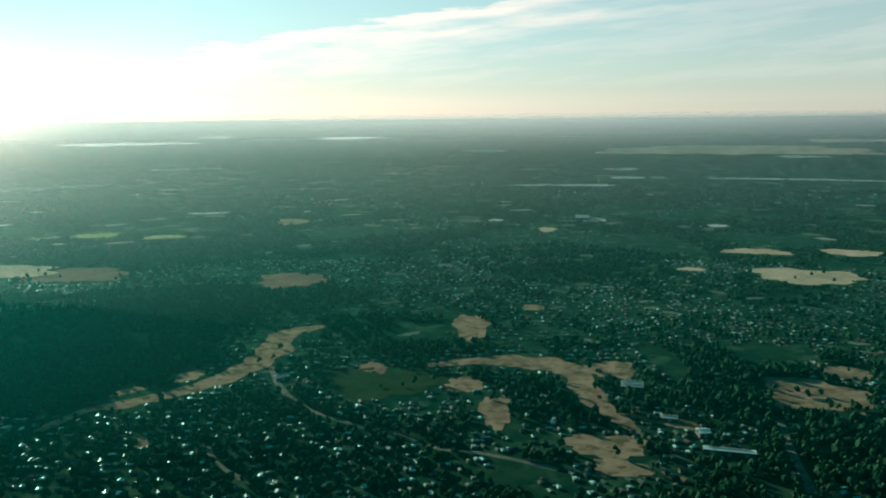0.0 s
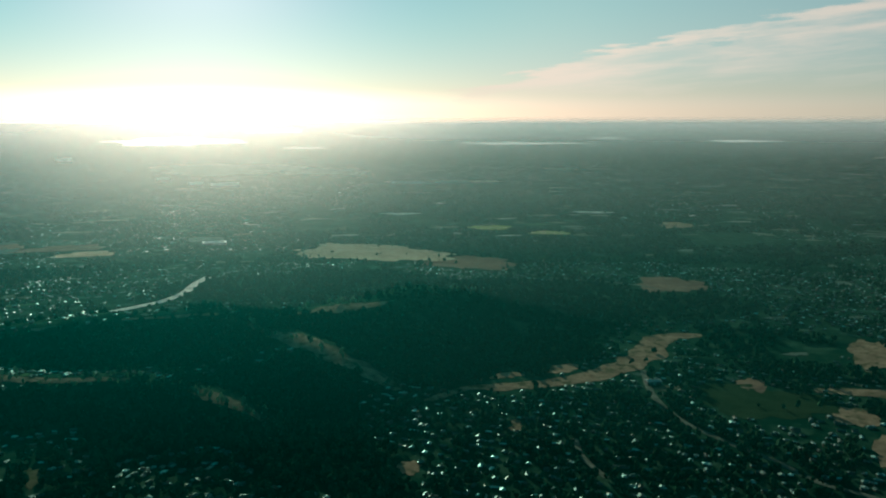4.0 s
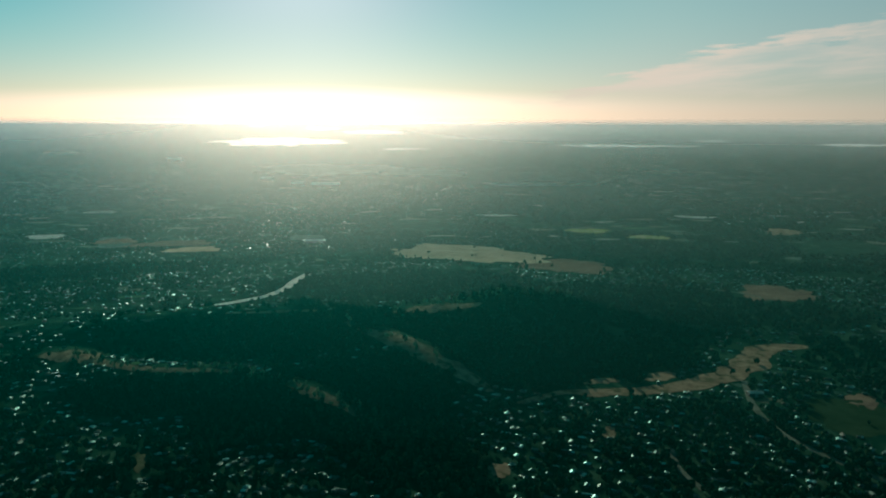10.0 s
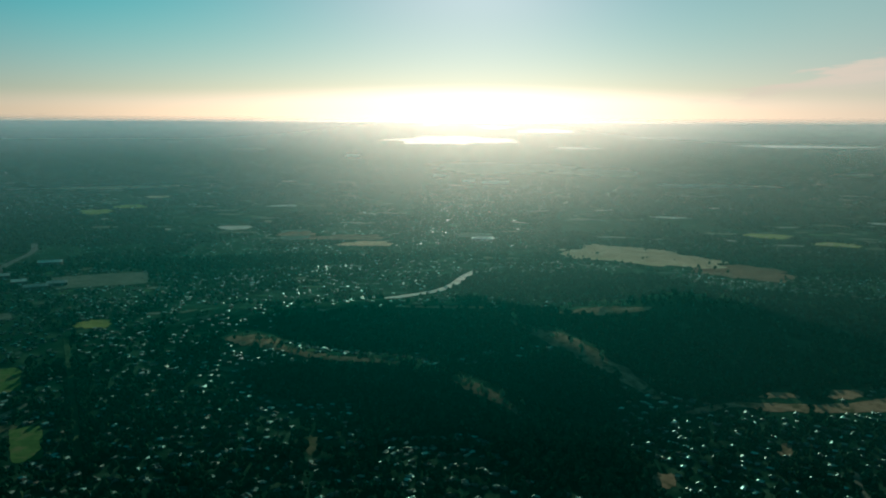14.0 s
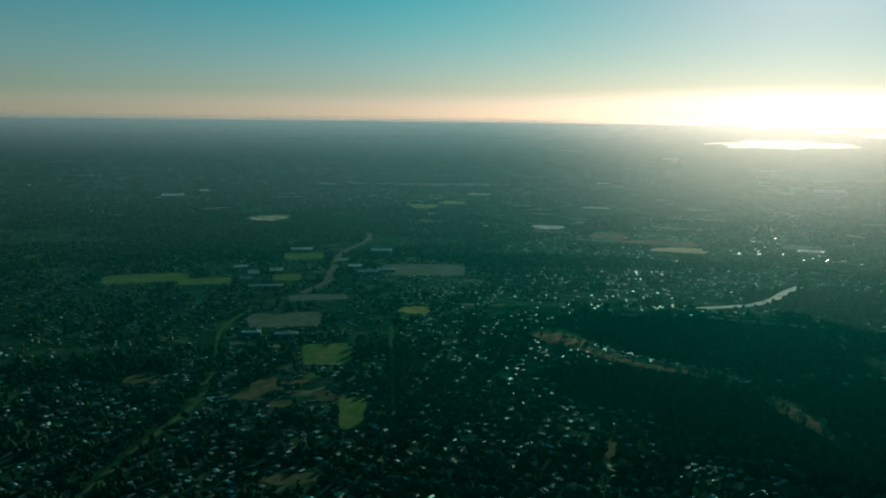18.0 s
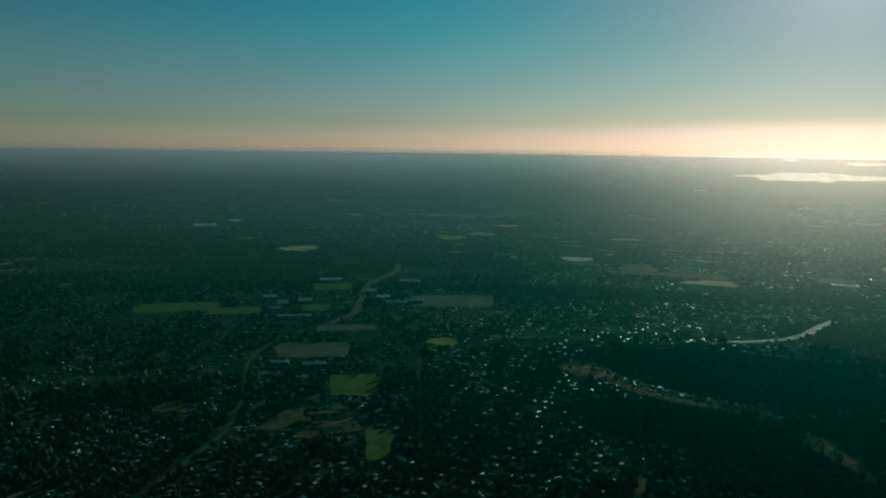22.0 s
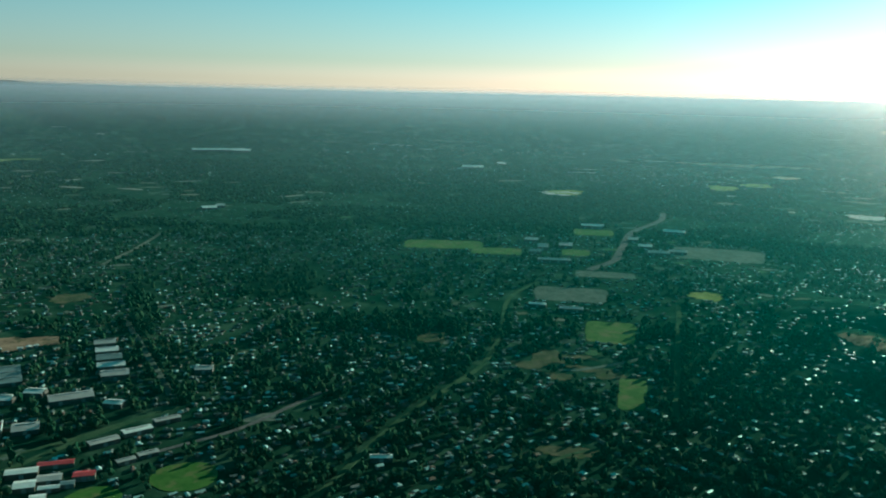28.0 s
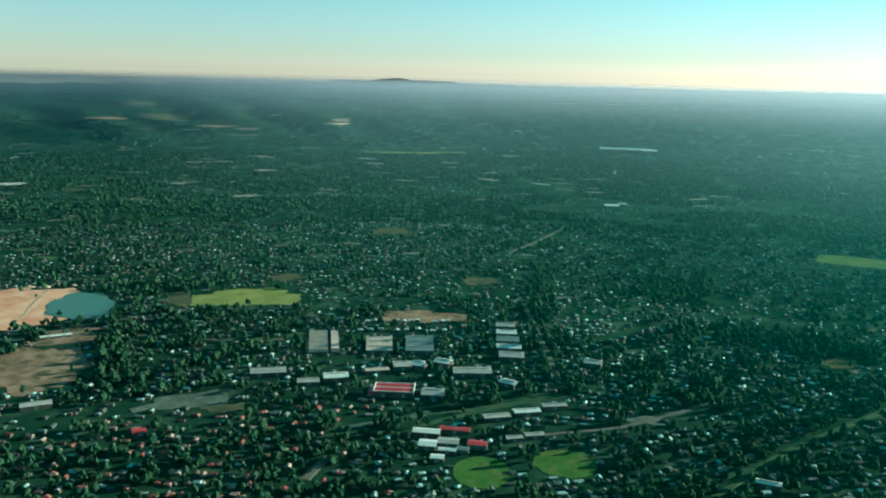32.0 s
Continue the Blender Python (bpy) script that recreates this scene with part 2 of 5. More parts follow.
WALLS = [(0.09, 0.11, 0.085), (0.10, 0.085, 0.06), (0.14, 0.16, 0.13), (0.10, 0.105, 0.08), (0.08, 0.075, 0.055)]
M_WALL = palette("house_walls", WALLS, object_random, 0.85, spec=0.05)
M_WALLS = palette("walls", WALLS, island, 0.85, spec=0.05)
M_GLASS = palette("window_glass", [(0.03, 0.04, 0.05), (0.05, 0.06, 0.07)], object_random, 0.1, spec=0.6, dirt=0.05)


def sheet_metal(name, colour, rough=0.5):
    """Slightly weathered metal roofing with rusty patches."""
    m, g, b = principled(name, rough)
    b.inputs["Specular IOR Level"].default_value = 0.4
    p = position(g)
    n = g.ramp(g.noise(0.08, p, 5.0), 0.35, 0.7, 0.0, 0.45)
    c = g.mix(n, colour, tuple(0.55 * v for v in colour))
    c = g.mix(g.ramp(g.noise(0.6, p, 3.0), 0.55, 0.8, 0.0, 0.35), c, (0.16, 0.12, 0.09))
    g.put(b.inputs["Base Color"], c)
    return m


M_WHITE_ROOF = sheet_metal("white_sheet_metal", (0.58, 0.68, 0.59))
M_GREY_ROOF = sheet_metal("grey_sheet_metal", (0.34, 0.37, 0.32))
M_BLUE_ROOF = sheet_metal("blue_grey_sheet_metal", (0.15, 0.22, 0.20))
M_RED_ROOF = sheet_metal("red_sheet_metal", (0.40, 0.05, 0.05))
M_TAN_ROOF = sheet_metal("buff_sheet_metal", (0.52, 0.45, 0.34))
M_BRIGHT_ROOF = sheet_metal("galvanised_sheet", (0.40, 0.50, 0.44), rough=0.42)
M_PANEL = sheet_metal("wall_cladding", (0.07, 0.08, 0.065), rough=0.7)
M_BRICK = surface("brick_wall", (0.25, 0.13, 0.09), (0.36, 0.2, 0.14), 0.8)


def water_material():
    m, g, b = principled("pond_water", 0.2)
    b.inputs["Specular IOR Level"].default_value = 0.08
    n = g.noise(0.02, position(g), 3.0)
    g.put(b.inputs["Base Color"], g.mix(n, (0.05, 0.13, 0.08), (0.08, 0.16, 0.095)))
    return m


M_WATER = water_material()
M_CLEARING = palette("mixed_clearings", [(0.03, 0.08, 0.055), (0.05, 0.095, 0.062), (0.025, 0.07, 0.042), (0.085, 0.105, 0.07), (0.05, 0.11, 0.05), (0.05, 0.09, 0.07), (0.11, 0.14, 0.11)],
                     island, 0.95, spec=0.0)
# paler copy of the clearing colours, lightened to show through the haze
M_HAZE_PALED_CLEARING = palette("haze_paled_clearings", [(0.08, 0.11, 0.075), (0.12, 0.13, 0.09), (0.065, 0.10, 0.06), (0.17, 0.17, 0.13), (0.10, 0.125, 0.10), (0.24, 0.24, 0.20)],
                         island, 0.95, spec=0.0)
# the river's glint is put into this pale, matt colour
M_RIVER_GLINT = surface("river_pale_glint", (0.55, 0.52, 0.45), (0.82, 0.79, 0.70), 0.05, 0.5, big=0.03)
# dry grass tan, lightened so that far fields show through the haze
M_FAR_FIELD = surface("far_tan_lightened", (0.34, 0.25, 0.16), (0.56, 0.42, 0.29), 0.02, big=0.006)
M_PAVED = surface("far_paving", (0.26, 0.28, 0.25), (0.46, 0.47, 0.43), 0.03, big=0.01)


def emitted_gleam(name, colour, strength):
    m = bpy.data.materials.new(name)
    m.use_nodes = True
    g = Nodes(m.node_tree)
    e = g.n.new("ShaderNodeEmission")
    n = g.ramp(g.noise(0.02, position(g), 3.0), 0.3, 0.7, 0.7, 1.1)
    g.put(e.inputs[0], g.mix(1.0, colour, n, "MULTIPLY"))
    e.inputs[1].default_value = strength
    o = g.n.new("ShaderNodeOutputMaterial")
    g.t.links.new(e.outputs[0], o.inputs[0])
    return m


# the reflection of sun and bright horizon is given as emission
M_LAKE_GLOW = emitted_gleam("lake_sun_glow", (1.0, 0.80, 0.66), 1.2)
M_FAR_LAKE_GLOW = emitted_gleam("lake_haze_glow", (0.80, 0.74, 0.68), 0.5)


def haze_sheet(name, low, high, top, amount, tone, side, whiten=0.0, power=1.0, glow=(1.0, 0.64, 0.74), hills=0.0):
    """A sheer sheet standing in for haze: mostly clear, scattering sunlight forward; thicker with height along the
    slanting view, and whiter on the side of the cloud bank. side: (azimuth, density) ..."""
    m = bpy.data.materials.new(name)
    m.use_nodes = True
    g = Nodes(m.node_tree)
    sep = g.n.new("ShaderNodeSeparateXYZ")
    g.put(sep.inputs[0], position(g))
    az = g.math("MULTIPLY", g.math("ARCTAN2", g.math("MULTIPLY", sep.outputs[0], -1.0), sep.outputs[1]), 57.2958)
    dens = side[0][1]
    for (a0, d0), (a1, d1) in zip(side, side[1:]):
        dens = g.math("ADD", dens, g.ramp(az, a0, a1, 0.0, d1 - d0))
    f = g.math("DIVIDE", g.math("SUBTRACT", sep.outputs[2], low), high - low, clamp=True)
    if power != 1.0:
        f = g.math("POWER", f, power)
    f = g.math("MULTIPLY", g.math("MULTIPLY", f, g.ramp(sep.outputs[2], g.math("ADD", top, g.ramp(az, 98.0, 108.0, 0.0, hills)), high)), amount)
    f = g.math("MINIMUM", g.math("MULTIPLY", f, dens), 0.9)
    # whitens the sheet's tone by azimuth
    dusty = g.math("MULTIPLY", g.ramp(az, 44.0, 18.0, 0.0, whiten), g.ramp(az, -32.0, 2.0, 0.35, 1.0))
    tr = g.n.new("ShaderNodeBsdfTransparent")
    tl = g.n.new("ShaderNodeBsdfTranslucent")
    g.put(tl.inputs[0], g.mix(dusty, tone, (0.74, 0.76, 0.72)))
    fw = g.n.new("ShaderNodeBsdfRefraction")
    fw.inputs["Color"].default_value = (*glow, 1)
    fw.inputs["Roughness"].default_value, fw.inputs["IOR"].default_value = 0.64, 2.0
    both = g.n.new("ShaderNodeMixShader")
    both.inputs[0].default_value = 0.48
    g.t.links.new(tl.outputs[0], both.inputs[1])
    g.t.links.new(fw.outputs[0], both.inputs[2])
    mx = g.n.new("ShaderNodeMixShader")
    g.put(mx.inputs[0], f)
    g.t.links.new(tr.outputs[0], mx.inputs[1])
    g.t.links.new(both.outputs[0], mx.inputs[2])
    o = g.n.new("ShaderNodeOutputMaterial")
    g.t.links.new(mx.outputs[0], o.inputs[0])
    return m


# (azimuth, opacity factor), tuned to the land's brightness in each direction
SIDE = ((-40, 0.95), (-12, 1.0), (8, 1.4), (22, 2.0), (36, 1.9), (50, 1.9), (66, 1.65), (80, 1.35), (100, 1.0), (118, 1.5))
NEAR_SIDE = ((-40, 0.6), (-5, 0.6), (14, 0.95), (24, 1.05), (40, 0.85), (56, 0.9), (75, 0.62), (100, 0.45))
M_HAZE = haze_sheet("haze", 0.0, 360.0, 364.0, 0.055, (0.26, 0.77, 0.80), SIDE, 0.4, 1.0, (0.90, 0.70, 0.63))
M_FAR_HAZE = haze_sheet("far_haze", 0.0, 360.0, 364.0, 0.08, (0.52, 0.76, 0.88), SIDE, 0.9, 1.0, (1.0, 0.66, 0.61))
# near and middle sheets are added to lift and tint the dark land teal
M_NEAR_TEAL_VEIL = haze_sheet("near_teal_veil", 0.0, 360.0, 364.0, 0.03, (0.02, 0.82, 0.68), NEAR_SIDE, 0.1, 1.0, (0.08, 0.76, 0.70))
M_MID_TEAL_VEIL = haze_sheet("middle_teal_veil", 0.0, 360.0, 364.0, 0.055, (0.03, 0.82, 0.70), NEAR_SIDE, 0.2, 1.0, (0.22, 0.75, 0.70))
M_HORIZON = haze_sheet("horizon_haze", 160.0, 350.0, 391.0, 0.80, (0.46, 0.50, 0.60), ((-40, 1.1), (24, 1.1), (38, 0.42), (46, 0.42), (60, 1.0), (86, 0.95), (104, 1.0), (118, 1.15)), 0.35, 1.9, (0.80, 0.54, 0.50), hills=2.0)

# ---- terrain ----
H = 360.0
FLAT, REACH = 2900.0, 1980.0      # beyond FLAT the distance is drawn together, so that the plain ends at the true horizon
RIDGES = [  # crest lines of the wooded hills: half width, (azimuth, range on the level plan, height) ...
    (125, ((36.2, 1598, 56), (34.7, 1628, 60), (32.7, 1668, 62), (30.4, 1700, 64), (28.4, 1765, 64), (26.5, 1840, 62), (24.7, 1850, 60), (20.9, 1850, 50), (17.1, 1789, 30), (14.2, 1726, 8))),
    (105, ((57.5, 1656, 22), (52.2, 1682, 42), (47.2, 1674, 56), (40.7, 1670, 64), (38.4, 1583, 64), (36.1, 1466, 60), (33.9, 1386, 54), (31.7, 1296, 44), (28.5, 1185, 16))),
    (70, ((57.6, 1492, 14), (56.0, 1455, 22), (54.5, 1375, 26), (50.7, 1296, 30), (47.2, 1272, 34), (44.4, 1234, 34), (41.7, 1163, 32), (39.8, 1114, 28), (37.1, 1035, 18), (35.1, 969, 6))),
]


def polar(az, r):
    a = np.radians(az)
    return -np.sin(a) * r, np.cos(a) * r


def seg_dist(x, y, pts):
    """Distance from points to a polyline."""
    best = np.full(np.shape(x), 1e9)
    for (ax, ay), (bx, by) in zip(pts, pts[1:]):
        dx, dy = bx - ax, by - ay
        t = np.clip(((x - ax) * dx + (y - ay) * dy) / (dx * dx + dy * dy + 1e-9), 0, 1)
        best = np.minimum(best, np.hypot(x - ax - t * dx, y - ay - t * dy))
    return best


def crest(x, y, w, line):
    """Height of a ridge that falls off on both sides of its crest line."""
    q = [(*polar(a, r * (1 - h / 360.0)), h) for a, r, h in line]
    best, lift = np.full(np.shape(x), 1e9), np.zeros(np.shape(x))
    for (ax, ay, ah), (bx, by, bh) in zip(q, q[1:]):
        dx, dy = bx - ax, by - ay
        t = np.clip(((x - ax) * dx + (y - ay) * dy) / (dx * dx + dy * dy + 1e-9), 0, 1)
        d = np.hypot(x - ax - t * dx, y - ay - t * dy)
        lift = np.where(d < best, ah + (bh - ah) * t, lift)
        best = np.minimum(best, d)
    return lift * np.exp(-(best / w) ** 2)


def bowl(r):
    """True range of the land that stands at range r."""
    u = np.clip((r - FLAT) / REACH, 0, 0.9985)
    return np.where(r > FLAT, FLAT + REACH * u / (1 - u), r)


def wave(x, y, s, k):
    return (np.sin(x / s + 1.3 * k) * np.cos(y / (s * 1.17) - 0.7 * k) + 0.5 * np.sin((x + y) / (s * 0.53) + k)) / 1.5


def hills(x, y):
    r = np.hypot(x, y)
    az = np.degrees(np.arctan2(-x, y))
    # the mountain range and the rim of the plain in the far distance
    k = np.clip((r - 4420) / 400, 0, 1)
    rise = np.interp(az, (95, 107, 110, 113, 115.5, 120, 130, 137, 150), (0, 0.04, 0.15, 0.29, 0.13, -0.13, -0.34, -0.52, -0.8))
    rise = rise + 0.05 * np.clip((az - 104) / 10, 0, 1) * (np.sin(az * 1.9) + 0.6 * np.sin(az * 4.3 + 1))
    roll = np.clip((r - 3900) / 500, 0, 1) * np.clip((4780 - r) / 250, 0, 1) * np.clip((az - 102) / 14, 0, 1)
    roll = roll * 26 * (np.sin(az * 0.62 + r / 150) * np.cos(r / 105 - az * 0.35) + 0.45 * np.sin(az * 1.35 - r / 75))
    return (k * k * (3 - 2 * k) * rise * 84.4 + roll) * (az < 175)


def height(x, y):
    x, y = np.asarray(x, float), np.asarray(y, float)
    r = np.hypot(x, y)
    z = np.zeros(np.shape(x))
    for w, line in RIDGES:
        z = np.maximum(z, crest(x, y, w, line) * (1 + 0.08 * wave(x, y, 55, w)))
    z = z + 5.0 * (wave(x, y, 260, 2) + 1) * np.clip((r - 700) / 500, 0, 1) * np.clip((FLAT - r) / 400, 0, 1)
    far = np.maximum(bowl(r), 1.0)
    return z + np.where(r > FLAT, H * (1 - r / far), 0) + hills(x, y)


def seen(x, y):
    """Where a point of the terrain lies on the level plan, looking from EYE."""
    z = np.minimum(height(x, y), H - 0.5)
    k = H / (H - z)
    return x * k, y * k


def places(az, r):
    """The terrain's points that stand where the level plan has (az, r): rows of x, y, z and the scale."""
    az, r = np.radians(np.asarray(az, float)), np.asarray(r, float)
    lo, hi = np.full(len(r), 200.0), np.full(len(r), 4868.0)
    for step in range(2):
        d = lo[:, None] + (hi - lo)[:, None] * np.linspace(0, 1, 120)[None]
        z = height(-np.sin(az)[:, None] * d, np.cos(az)[:, None] * d)
        under = H * (1 - d / r[:, None]) <= z
        under[:, -1] = True
        i = np.argmax(under, axis=1)
        k = np.arange(len(r))
        lo, hi = d[k, np.maximum(i - 1, 0)], d[k, i]
    x, y = -np.sin(az) * hi, np.cos(az) * hi
    return np.stack([x, y, height(x, y), hi / r], -1)


def place(az, r):
    return tuple(places([az], [r])[0])


# ---- plan: azimuth, range, half width, half depth ----
FIELDS = [
    # kind, material, turn, items
    ("dry_field", M_TAN, 0, ((-2.0, 1466, 30, 95), (-11.4, 1222, 36, 40), (-11.3, 925, 46, 34), (-3.7, 1026, 20, 58),
                             (-16.3, 1012, 19, 16), (-26.0, 1304, 34, 30), (-6.2, 1621, 22, 26), (-12.3, 864, 30, 22),
                             (20.3, 990, 9, 20), (-1.4, 1133, 26, 34), (-24.2, 1181, 68, 66))),
    ("stubble_field", M_PALE, 0, ((-23.5, 2084, 118, 95), (-16.5, 2101, 32, 24), (30.0, 2385, 225, 135, -0.5))),
    ("ploughed_field", M_BROWN, 0, ((10.1, 1956, 74, 88), (4.8, 1222, 20, 30), (23.3, 2195, 118, 95, -0.45), (49.4, 2693, 120, 60), (52.7, 2800, 60, 60))),
    ("meadow", M_DKGRASS, 0, ((4.1, 1152, 80, 66),)),
    ("pasture", M_PGREEN, 0, ((22.0, 2949, 67, 60), (18.1, 2822, 71, 48), (65.6, 1621, 30, 34), (65.1, 3675, 61, 100), (63.1, 3850, 67, 80),
                              (75.0, 3254, 63, 80), (123.0, 1435, 92, 58), (112.5, 4520, 210, 40), (109.5, 4600, 90, 30))),
    ("dry_field", M_TAN, 0, ((9.9, 3115, 54, 90), (27.6, 861, 12, 18), (135.9, 1140, 56, 92), (111.0, 1300, 72, 36), (133.8, 1261, 46, 30))),
    ("dry_field", M_DRY, 0, ((52.0, 936, 8, 27), (75.7, 1162, 22, 32), (77.0, 1122, 22, 18), (75.0, 1078, 20, 13), (73.8, 1168, 30, 10), (83.8, 1235, 22, 28), (107.3, 1561, 32, 32), (73.0, 1118, 28, 12), (71.5, 1098, 20, 16),
                             (74.2, 839, 30, 14), (127.2, 1444, 20, 46), (113.2, 2086, 49, 45), (120.3, 1578, 30, 30), (124.5, 935, 24, 14))),
    ("playing_field", M_GREEN, 0, ((83.1, 2037, 95, 56), (79.5, 1966, 58, 42), (71.6, 1311, 38, 62), (69.9, 1034, 17, 58), (73.1, 2305, 52, 52),
                                   (74.2, 1986, 32, 40))),
    ("sports_oval", M_OVAL, 0, ((106.6, 757, 27, 34), (100.7, 789, 31, 31))),
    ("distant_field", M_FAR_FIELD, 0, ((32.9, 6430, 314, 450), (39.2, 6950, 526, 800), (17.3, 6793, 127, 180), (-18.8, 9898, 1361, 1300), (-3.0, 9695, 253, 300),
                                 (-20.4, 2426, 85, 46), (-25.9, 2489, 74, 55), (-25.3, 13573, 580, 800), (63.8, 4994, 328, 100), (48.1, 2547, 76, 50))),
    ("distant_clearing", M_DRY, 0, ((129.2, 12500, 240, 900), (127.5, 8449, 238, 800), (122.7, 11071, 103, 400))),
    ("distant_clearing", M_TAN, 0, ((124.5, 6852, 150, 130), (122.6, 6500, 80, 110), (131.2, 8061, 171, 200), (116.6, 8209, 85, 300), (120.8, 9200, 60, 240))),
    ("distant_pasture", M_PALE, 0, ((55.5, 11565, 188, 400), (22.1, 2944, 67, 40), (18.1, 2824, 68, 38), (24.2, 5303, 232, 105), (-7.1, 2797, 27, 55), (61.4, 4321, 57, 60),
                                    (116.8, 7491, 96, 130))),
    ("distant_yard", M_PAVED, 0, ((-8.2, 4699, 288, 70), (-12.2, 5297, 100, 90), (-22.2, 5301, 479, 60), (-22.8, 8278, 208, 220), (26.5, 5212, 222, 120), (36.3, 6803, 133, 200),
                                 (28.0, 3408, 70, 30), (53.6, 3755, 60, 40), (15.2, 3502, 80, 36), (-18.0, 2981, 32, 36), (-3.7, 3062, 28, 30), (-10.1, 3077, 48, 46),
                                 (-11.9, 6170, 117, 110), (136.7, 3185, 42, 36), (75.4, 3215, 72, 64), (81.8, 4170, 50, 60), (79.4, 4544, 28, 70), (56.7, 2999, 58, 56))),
    ("gravel_yard", M_GREY, 0, ((74.4, 1555, 66, 56), (65.1, 2078, 105, 80), (126.7, 964, 40, 22), (95.6, 925, 18, 12), (52.8, 2779, 48, 130),
                                (40.8, 2751, 53, 60), (72.2, 1750, 60, 30))),
]
WOODS = [  # wooded, without houses
    (25, 1500, 300, 350), (44, 1480, 270, 170), (43, 1090, 125, 140), (50, 1180, 120, 105), (35, 1000, 80, 190), (36, 1180, 110, 120), (22, 1300, 120, 200),
    (18, 1750, 420, 200), (34, 1900, 330, 170), (30, 830, 50, 90), (6, 1480, 70, 110), (-9, 1120, 30, 150), (66.5, 1150, 16, 260), (131.4, 1150, 20, 140),
    (128.5, 1540, 120, 60), (76, 3000, 500, 350), (103, 1480, 22, 300), (116, 2600, 500, 120), (55, 2250, 300, 120)]
ROADS = [  # name, width, material, (azimuth, range) ...
    ("road", 9, M_TRACK, ((11.7, 1253), (11.0, 1140), (9.3, 1052), (6.5, 992), (3.3, 948), (0.2, 902), (-2.6, 889), (-8, 850))),
    ("road", 7, M_TRACK, ((16.1, 955), (15.5, 899), (13.9, 850))),
    ("road", 10, M_TRACK, ((-22.3, 1060), (-23.1, 961), (-24.5, 856))),
    ("road", 18, M_ROAD, ((68.7, 2773), (68.9, 2589), (70.6, 2339), (71.2, 2080), (71.7, 1912), (73.3, 1793))),
    ("river", 20, M_RIVER_GLINT, ((47.6, 1735), (46.6, 1743), (43.9, 1803), (42.4, 1881), (41.6, 1988), (40.8, 2067))),
    ("road", 8, M_TRACK, ((18, 1990), (14.5, 1960), (12.2, 1930), (11, 1900))),
    ("avenue", 7.5, M_AVENUE, ((93.5, 690), (91.8, 726), (89.4, 790), (86.4, 890), (82.8, 1006), (80.2, 1115), (79.1, 1270), (78.6, 1493), (76.7, 1645))),
    ("road", 9, M_AVENUE, ((67.3, 1532), (67.1, 1190), (67.0, 969))),
    ("road", 8, M_AVENUE, ((111.7, 895), (107.5, 914), (101.9, 968))),
    ("road", 6, M_ROAD, ((103, 850), (98.3, 883), (95.9, 912), (93.4, 958), (88.8, 1051))),
    ("track", 6, M_AVENUE, ((76.9, 778), (73.8, 833), (71.2, 857))),
    ("road", 9, M_GREY, ((75, 1105), (73.4, 1114), (71.1, 1150), (69.6, 1186))),
    ("road", 10, M_TRACK, ((105.3, 1839), (103.2, 2018), (101.4, 2248))),
    ("railway", 8, M_AVENUE, ((117, 845), (112.8, 850), (106.8, 912), (101.0, 979))),
    ("road", 14, M_GREY, ((130.6, 950), (127.0, 974), (124.1, 995))),
    ("road", 9, M_GREY, ((101.4, 1017), (102.7, 1178), (104.0, 1379))),
    ("track", 10, M_TRACK, ((119.2, 742), (117.6, 789))),
    ("road", 10, M_GREY, ((116.8, 857), (112.0, 887), (110.4, 904))),
]


def spline(pts, n=10):
    p = [np.array(q, float) for q in pts]
    p = [2 * p[0] - p[1]] + p + [2 * p[-1] - p[-2]]
    out = []
    for a, b, c, d in zip(p, p[1:], p[2:], p[3:]):
        for i in range(n):
            t = i / n
            out.append(0.5 * (2 * b + (c - a) * t + (2 * a - 5 * b + 4 * c - d) * t * t + (3 * b - a - 3 * c + d) * t ** 3))
    out.append(p[-2])
    return out


def mesh_from(name, verts, faces, mats, idx=None, smooth=False):
    """A mesh from arrays; faces all triangles or all quads."""
    verts, faces = np.asarray(verts, np.float32), np.asarray(faces, np.int32)
    me = bpy.data.meshes.new(name)
    me.vertices.add(len(verts))
    me.vertices.foreach_set("co", verts.ravel())
    k = faces.shape[1]
    me.loops.add(faces.size)
    me.loops.foreach_set("vertex_index", faces.ravel())
    me.polygons.add(len(faces))
    me.polygons.foreach_set("loop_start", np.arange(len(faces), dtype=np.int32) * k)
    if idx is not None:
        me.polygons.foreach_set("material_index", np.asarray(idx, np.int32))
    for m in mats:
        me.materials.append(m)
    me.update(calc_edges=True)
    me.polygons.foreach_set("use_smooth", np.full(len(faces), smooth))
    return me


def part(name, bm, material, parent, label=""):
    me = bpy.data.meshes.new(name)
    bm.to_mesh(me)
    bm.free()
    me.materials.append(material)
    ob = new(name, me)
    ob.parent = parent
    if label:
        ob["label"] = label
    return ob


